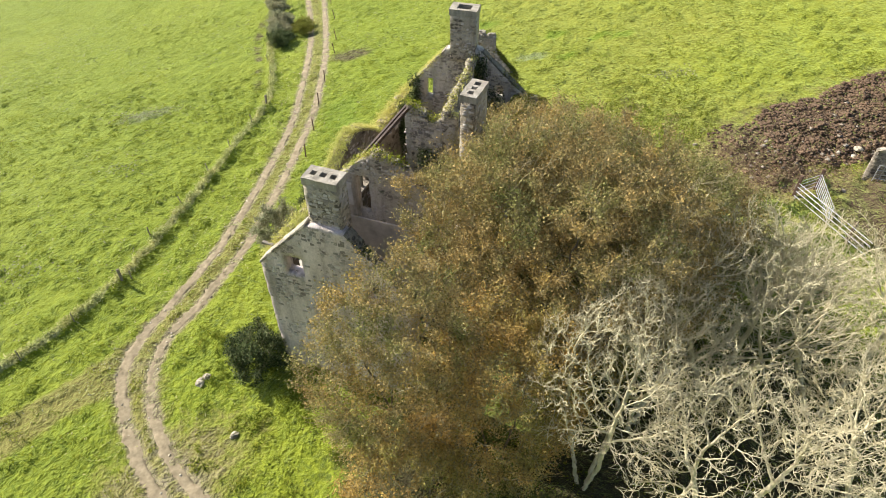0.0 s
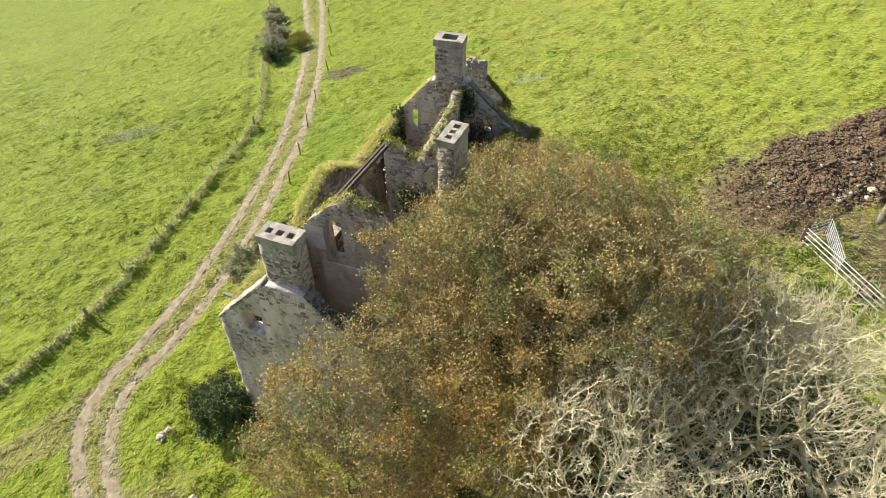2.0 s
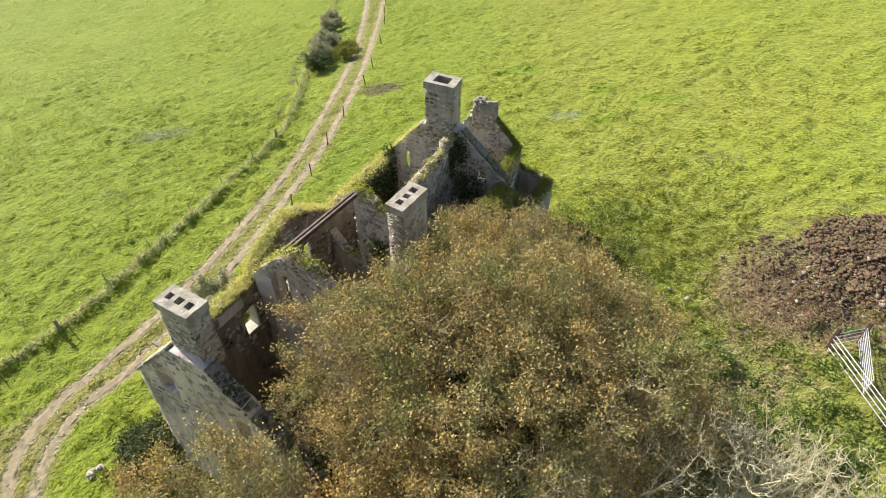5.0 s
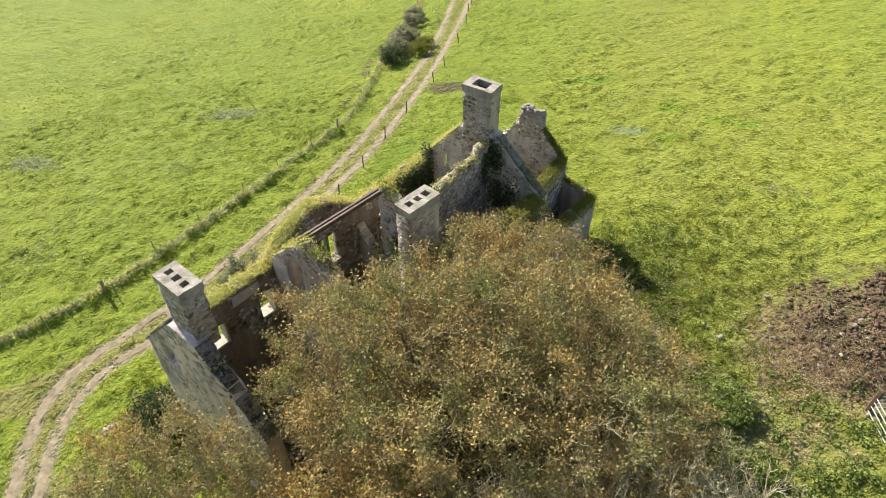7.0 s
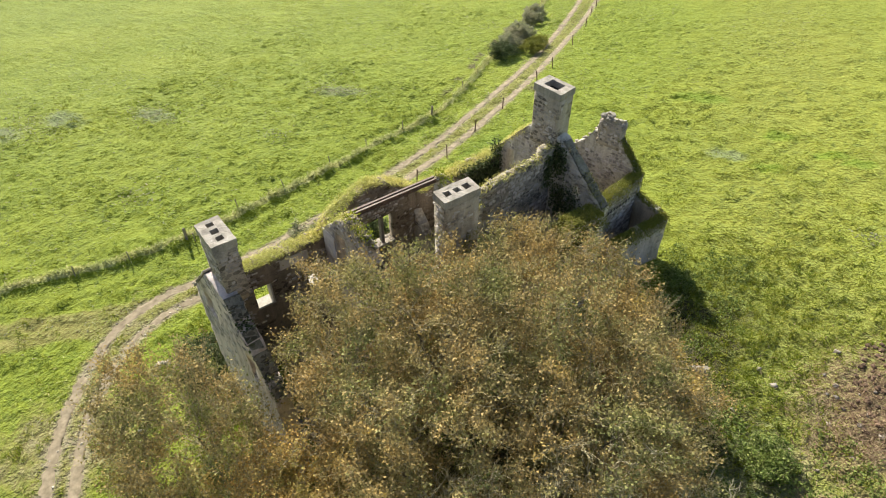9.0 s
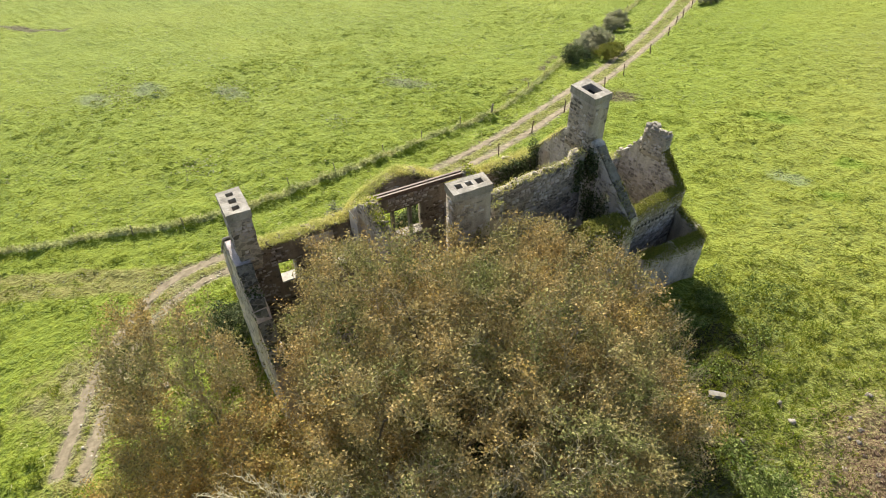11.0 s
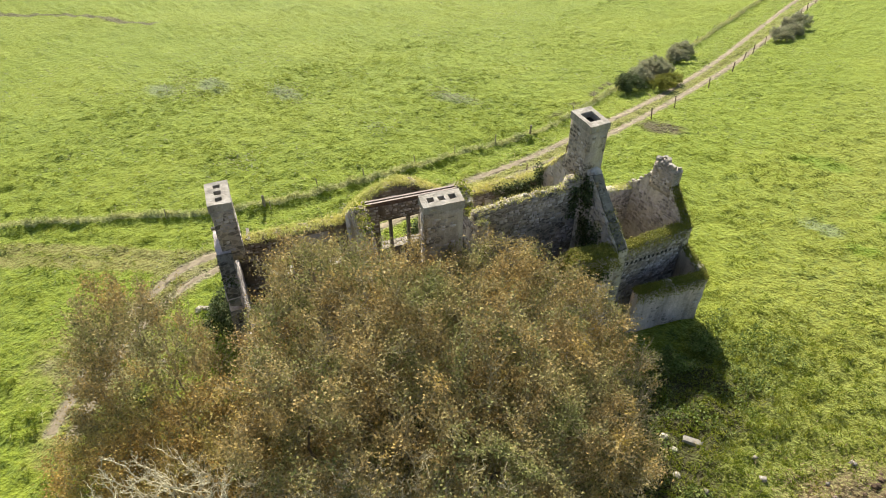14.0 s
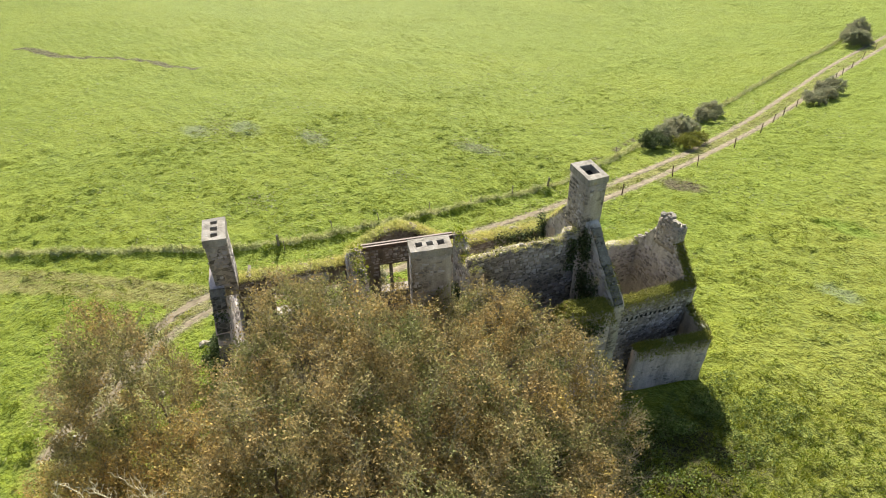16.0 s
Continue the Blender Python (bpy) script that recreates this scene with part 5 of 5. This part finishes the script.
k = (wave(x, y, 5.0, 21.0) + rng.uniform(-0.5, 0.5, len(x)) > 0.1) & (dist_to(LINES["bank"], x, y) > 1.0) & (y > 1.9 * (x + 16.0) + 24)
x, y = np.repeat(x[k], 3) + rng.normal(0, 0.12, 3 * k.sum()), np.repeat(y[k], 3) + rng.normal(0, 0.12, 3 * k.sum())
V, F = leaf_quads(rng, np.c_[x, y, ground_top(x, y) + 0.08], 0.13, 1.2)
stuff("dock_leaves", V, F, M_LEAF_GORSE, "pale grey-green docks dotted over the pasture", "weeds")

# clods and stones of the muck heap
V0 = []
n = 8500
x, y = rng.uniform(18.5, 37, n), rng.uniform(32.5, 43.5, n)
k = np.maximum.reduce([blob(x, y, 25.5, 38.2, 4.6, 4.0), blob(x, y, 31, 39, 6, 4.5), blob(x, y, 20.8, 36.5, 2.6, 4.2, 0.3)]) > 0.52
k &= (x > 22.0) | (rng.random(n) < 0.25)
x, y = x[k], y[k]


def lumps(x, y, size, sink, lift=0.0):
    """Many small eight-cornered clods as one mesh."""
    n = len(x)
    c = np.array([[a, b, d] for a in (-1, 1) for b in (-1, 1) for d in (-1, 1)], float) * 0.5
    s = size * rng.uniform(0.45, 1.3, (n, 1, 1))
    V = c[None] * s * rng.uniform(0.55, 1.1, (n, 8, 3)) * np.array([1.15, 0.95, 0.45])
    a = rng.uniform(0, 6.28, n)
    ca, sa = np.cos(a)[:, None], np.sin(a)[:, None]
    V = np.stack([V[..., 0] * ca - V[..., 1] * sa, V[..., 0] * sa + V[..., 1] * ca, V[..., 2]], axis=-1)
    z = ground_top(x, y) + lift
    V += np.stack([x, y, z + sink], axis=-1)[:, None]
    q = np.array([[0, 1, 3, 2], [4, 6, 7, 5], [0, 4, 5, 1], [2, 3, 7, 6], [0, 2, 6, 4], [1, 5, 7, 3]])
    F = (np.arange(n)[:, None, None] * 8 + q[None]).reshape(-1, 4)
    return V.reshape(-1, 3), F


M_CLOD = plain_material("dung_clods", (0.036, 0.023, 0.015), (0.18, 0.12, 0.078), 0.9, 0.95, 0.0, 0.6, 0.05)
Pd = np.c_[x, y]
V, F = lumps(x, y, 0.2, 0.03)
stuff("dung_clods", V, F, M_CLOD, "dark brown clods of the spread muck heap", "dung heap")
n = 110
x, y = rng.normal(23.0, 3.2, n), rng.normal(35.6, 1.9, n)
V, F = lumps(x, y, 0.24, 0.03)
stuff("loose_stones", V, F, M_STONE_DARK, "pale stones scattered along the heap's edge", "stones")
P = np.repeat(Pd[rng.integers(0, len(Pd), 4500)], 2, 0) + rng.normal(0, 0.25, (9000, 2))
P = np.concatenate([P, np.c_[rng.normal(19.4, 1.6, 5000), rng.normal(35.4, 1.9, 5000)], np.c_[rng.normal(22.3, 2.2, 3600), rng.normal(33.9, 0.8, 3600)]])
V, F = blades(rng, np.c_[P, ground_top(P[:, 0], P[:, 1]) + 0.06], 0.24, 0.035, 1.2, 0.4)
M_STRAW = leaf_material("old_straw", [(0.0, (0.09, 0.055, 0.035)), (0.5, (0.21, 0.145, 0.09)), (1.0, (0.42, 0.33, 0.21))], 0.8, 0.25)
stuff("straw", V, F, M_STRAW, "matted old straw over the muck heap", "straw")
n = 260
i = rng.integers(0, len(LINES["l"]) - 1, n)
q = np.where(rng.random((n, 1)) < 0.5, LINES["l"][i], LINES["r"][np.minimum(i, len(LINES["r"]) - 1)]) + rng.normal(0, 0.3, (n, 2))
V, F = lumps(q[:, 0], q[:, 1], 0.12, 0.02)
stuff("track_stones", V, F, M_ROCK, "small pale stones bedded in the track", "stones")
V, F = lumps(caps[:, 0], caps[:, 1], 0.19, 0.0)
V[:, 2] += np.repeat(caps[:, 2] - ground_top(caps[:, 0], caps[:, 1]) + 0.06, 8)
stuff("top_stones", V, F, M_STONE_DARK, "loose grey stones along the broken wall tops", "stones")
# fallen stones inside the house
n = 700
s_, o_ = rng.uniform(0.5, 16.5, n), rng.uniform(0.6, 6.5, n)
x, y = -8.15 + 0.366 * s_ + 0.943 * o_, 23.0 + 0.93 * s_ - 0.332 * o_
V, F = lumps(x, y, 0.4, 0.12)
stuff("rubble", V, F, M_STONE_DARK, "fallen wall stones heaped inside the ruin", "rubble")

n = 5200
s_, o_ = rng.uniform(0.5, 16.0, n), rng.uniform(0.5, 6.4, n)
x, y = -8.15 + 0.366 * s_ + 0.943 * o_, 23.0 + 0.93 * s_ - 0.332 * o_
k = wave(x, y, 1.1, 41.0) > -0.1
V, F = leaf_quads(rng, np.c_[x, y, ground_top(x, y) + np.abs(rng.normal(0, 0.35, n))][k], 0.2, 0.8)
stuff("house_weeds", V, F, M_WEED, "dark ferns and nettles growing inside the ruin", "weeds")


# ---- stones of the walls ----


def stone_block(rr, c, v, nrm, w, h, out):
    """Five sides of one stone standing proud of a wall face."""
    up = np.array([0, 0, 1.0])
    V, k = [], min(w, h) * 0.12
    for f, o in ((1.0, -0.03), (0.86, out)):
        for a, b in ((-1, -1), (1, -1), (1, 1), (-1, 1)):
            V.append(c + v * (a * w / 2 * f + rr.uniform(-k, k)) + up * (b * h / 2 * f + rr.uniform(-k, k)) + nrm * (o + rr.uniform(-0.006, 0.006)))
    F = [(4, 5, 6, 7), (0, 1, 5, 4), (1, 2, 6, 5), (2, 3, 7, 6), (3, 0, 4, 7)]
    return V, F


def face_stones(p0, p1, thick, z0, prof, holes, side, seed, bare=0.8, size=1.0):
    """Courses of rubble over one face of a wall, left out where old plaster still covers it."""
    rr = random.Random(seed)
    p0, p1 = np.array(p0, float), np.array(p1, float)
    L = np.linalg.norm(p1 - p0)
    v2 = (p1 - p0) / L
    n2 = np.array([v2[1], -v2[0]]) * side
    v, nrm = np.array([*v2, 0]), np.array([*n2, 0])
    ps, pz = zip(*prof)
    out, z = [], z0
    while z < max(pz):
        h = rr.uniform(0.09, 0.2) * size
        s = rr.uniform(0, 0.2)
        while s < L - 0.1:
            w = rr.uniform(0.12, 0.36) * size
            cs, cz = s + w / 2, z + h / 2 + rr.uniform(-0.03, 0.03)
            s += w + 0.025
            if cz + h / 2 > np.interp(cs, ps, pz) - 0.06 or cs + w / 2 > L:
                continue
            if any(a - w / 2 < cs < b + w / 2 and lo - h / 2 < cz < hi + h / 2 for a, b, lo, hi in holes):
                continue
            keep = 0.5 + 0.5 * noise.noise(Vector((cs * 0.55, cz * 0.55, seed))) + rr.uniform(-0.15, 0.15)
            if keep > bare:
                continue
            q = p0 + v2 * cs + n2 * thick / 2
            out.append((np.array([q[0], q[1], cz]), v, nrm, w * 0.94, h * 0.9, rr.uniform(0.003, 0.02), rr))
        z += h + 0.02
    return out


SHOWN = []
for key, side, z0, bare in (("gable_south", 1, 3.5, 0.47), ("cross_south", 1, 5.0, 0.35), ("cross_north", 1, 4.5, 0.6), ("spine", 1, 3.0, 0.62), ("gable_north", 1, 4.0, 0.55), ("wing_east", 1, 0.5, 0.9),
                            ("lean_to", 1, 0.3, 0.42), ("gable_far", 1, 3.0, 0.6), ("front", 1, 2.5, 0.45), ("rear", -1, 2.0, 0.4), ("gable_south", 1, -1.2, 0.25), ("gable_south", -1, 4.0, 0.6), ("wing_west", 1, 2.5, 0.7)):
    p0, p1, thick, _, prof, holes = WALLS[key]
    if z0 == -1.2:
        prof = [(0, 3.5), (8, 3.5)]
    SHOWN += face_stones(p0, p1, thick, z0, prof, holes, side, 91 + len(SHOWN), bare)
for (cx, cy), (a, b), turn, z0, z1, bare in (((-4.63, 21.92), (1.55, 0.88), math.atan2(-0.332, 0.943), 9.4, 11.5, 0.6), ((1.70, 28.62), (1.62, 0.78), math.atan2(0.92, 0.39), 6.0, 11.75, 0.5), ((1.37, 37.95), (1.55, 1.0), math.atan2(-0.24, 0.97), 9.3, 11.8, 0.42), ((2.95, 43.4), (1.45, 0.62), math.atan2(-0.1, 0.99), 6.5, 7.85, 0.8)):
    c, s = math.cos(turn), math.sin(turn)
    for ang, ln, dp in ((0, a, b), (math.pi / 2, b, a), (math.pi, a, b), (-math.pi / 2, b, a)):
        e = np.array([math.cos(turn + ang), math.sin(turn + ang)])
        m0 = np.array([cx, cy])
        SHOWN += face_stones(m0 - e * ln / 2, m0 + e * ln / 2, dp, z0, [(0, z1), (ln, z1)], [], 1, 300 + len(SHOWN), bare)
Vs, Fs, single = [], [], 0
for k, (c, v, nrm, w, h, o, rr) in enumerate(SHOWN):
    V, F = stone_block(rr, c, v, nrm, w, h, o)
    if c[1] < 23.5 and c[2] > 7.2 and nrm[1] < 0.2 and single < 290:
        single += 1
        mesh_of("stone", V, F, M_STONES_ONE, house)
    else:
        Fs.append(np.array(F) + 8 * len(Vs))
        Vs.append(np.array(V))
tagged(mesh_of("stonework", np.concatenate(Vs), np.concatenate(Fs), M_STONES, house), kind="stuff")
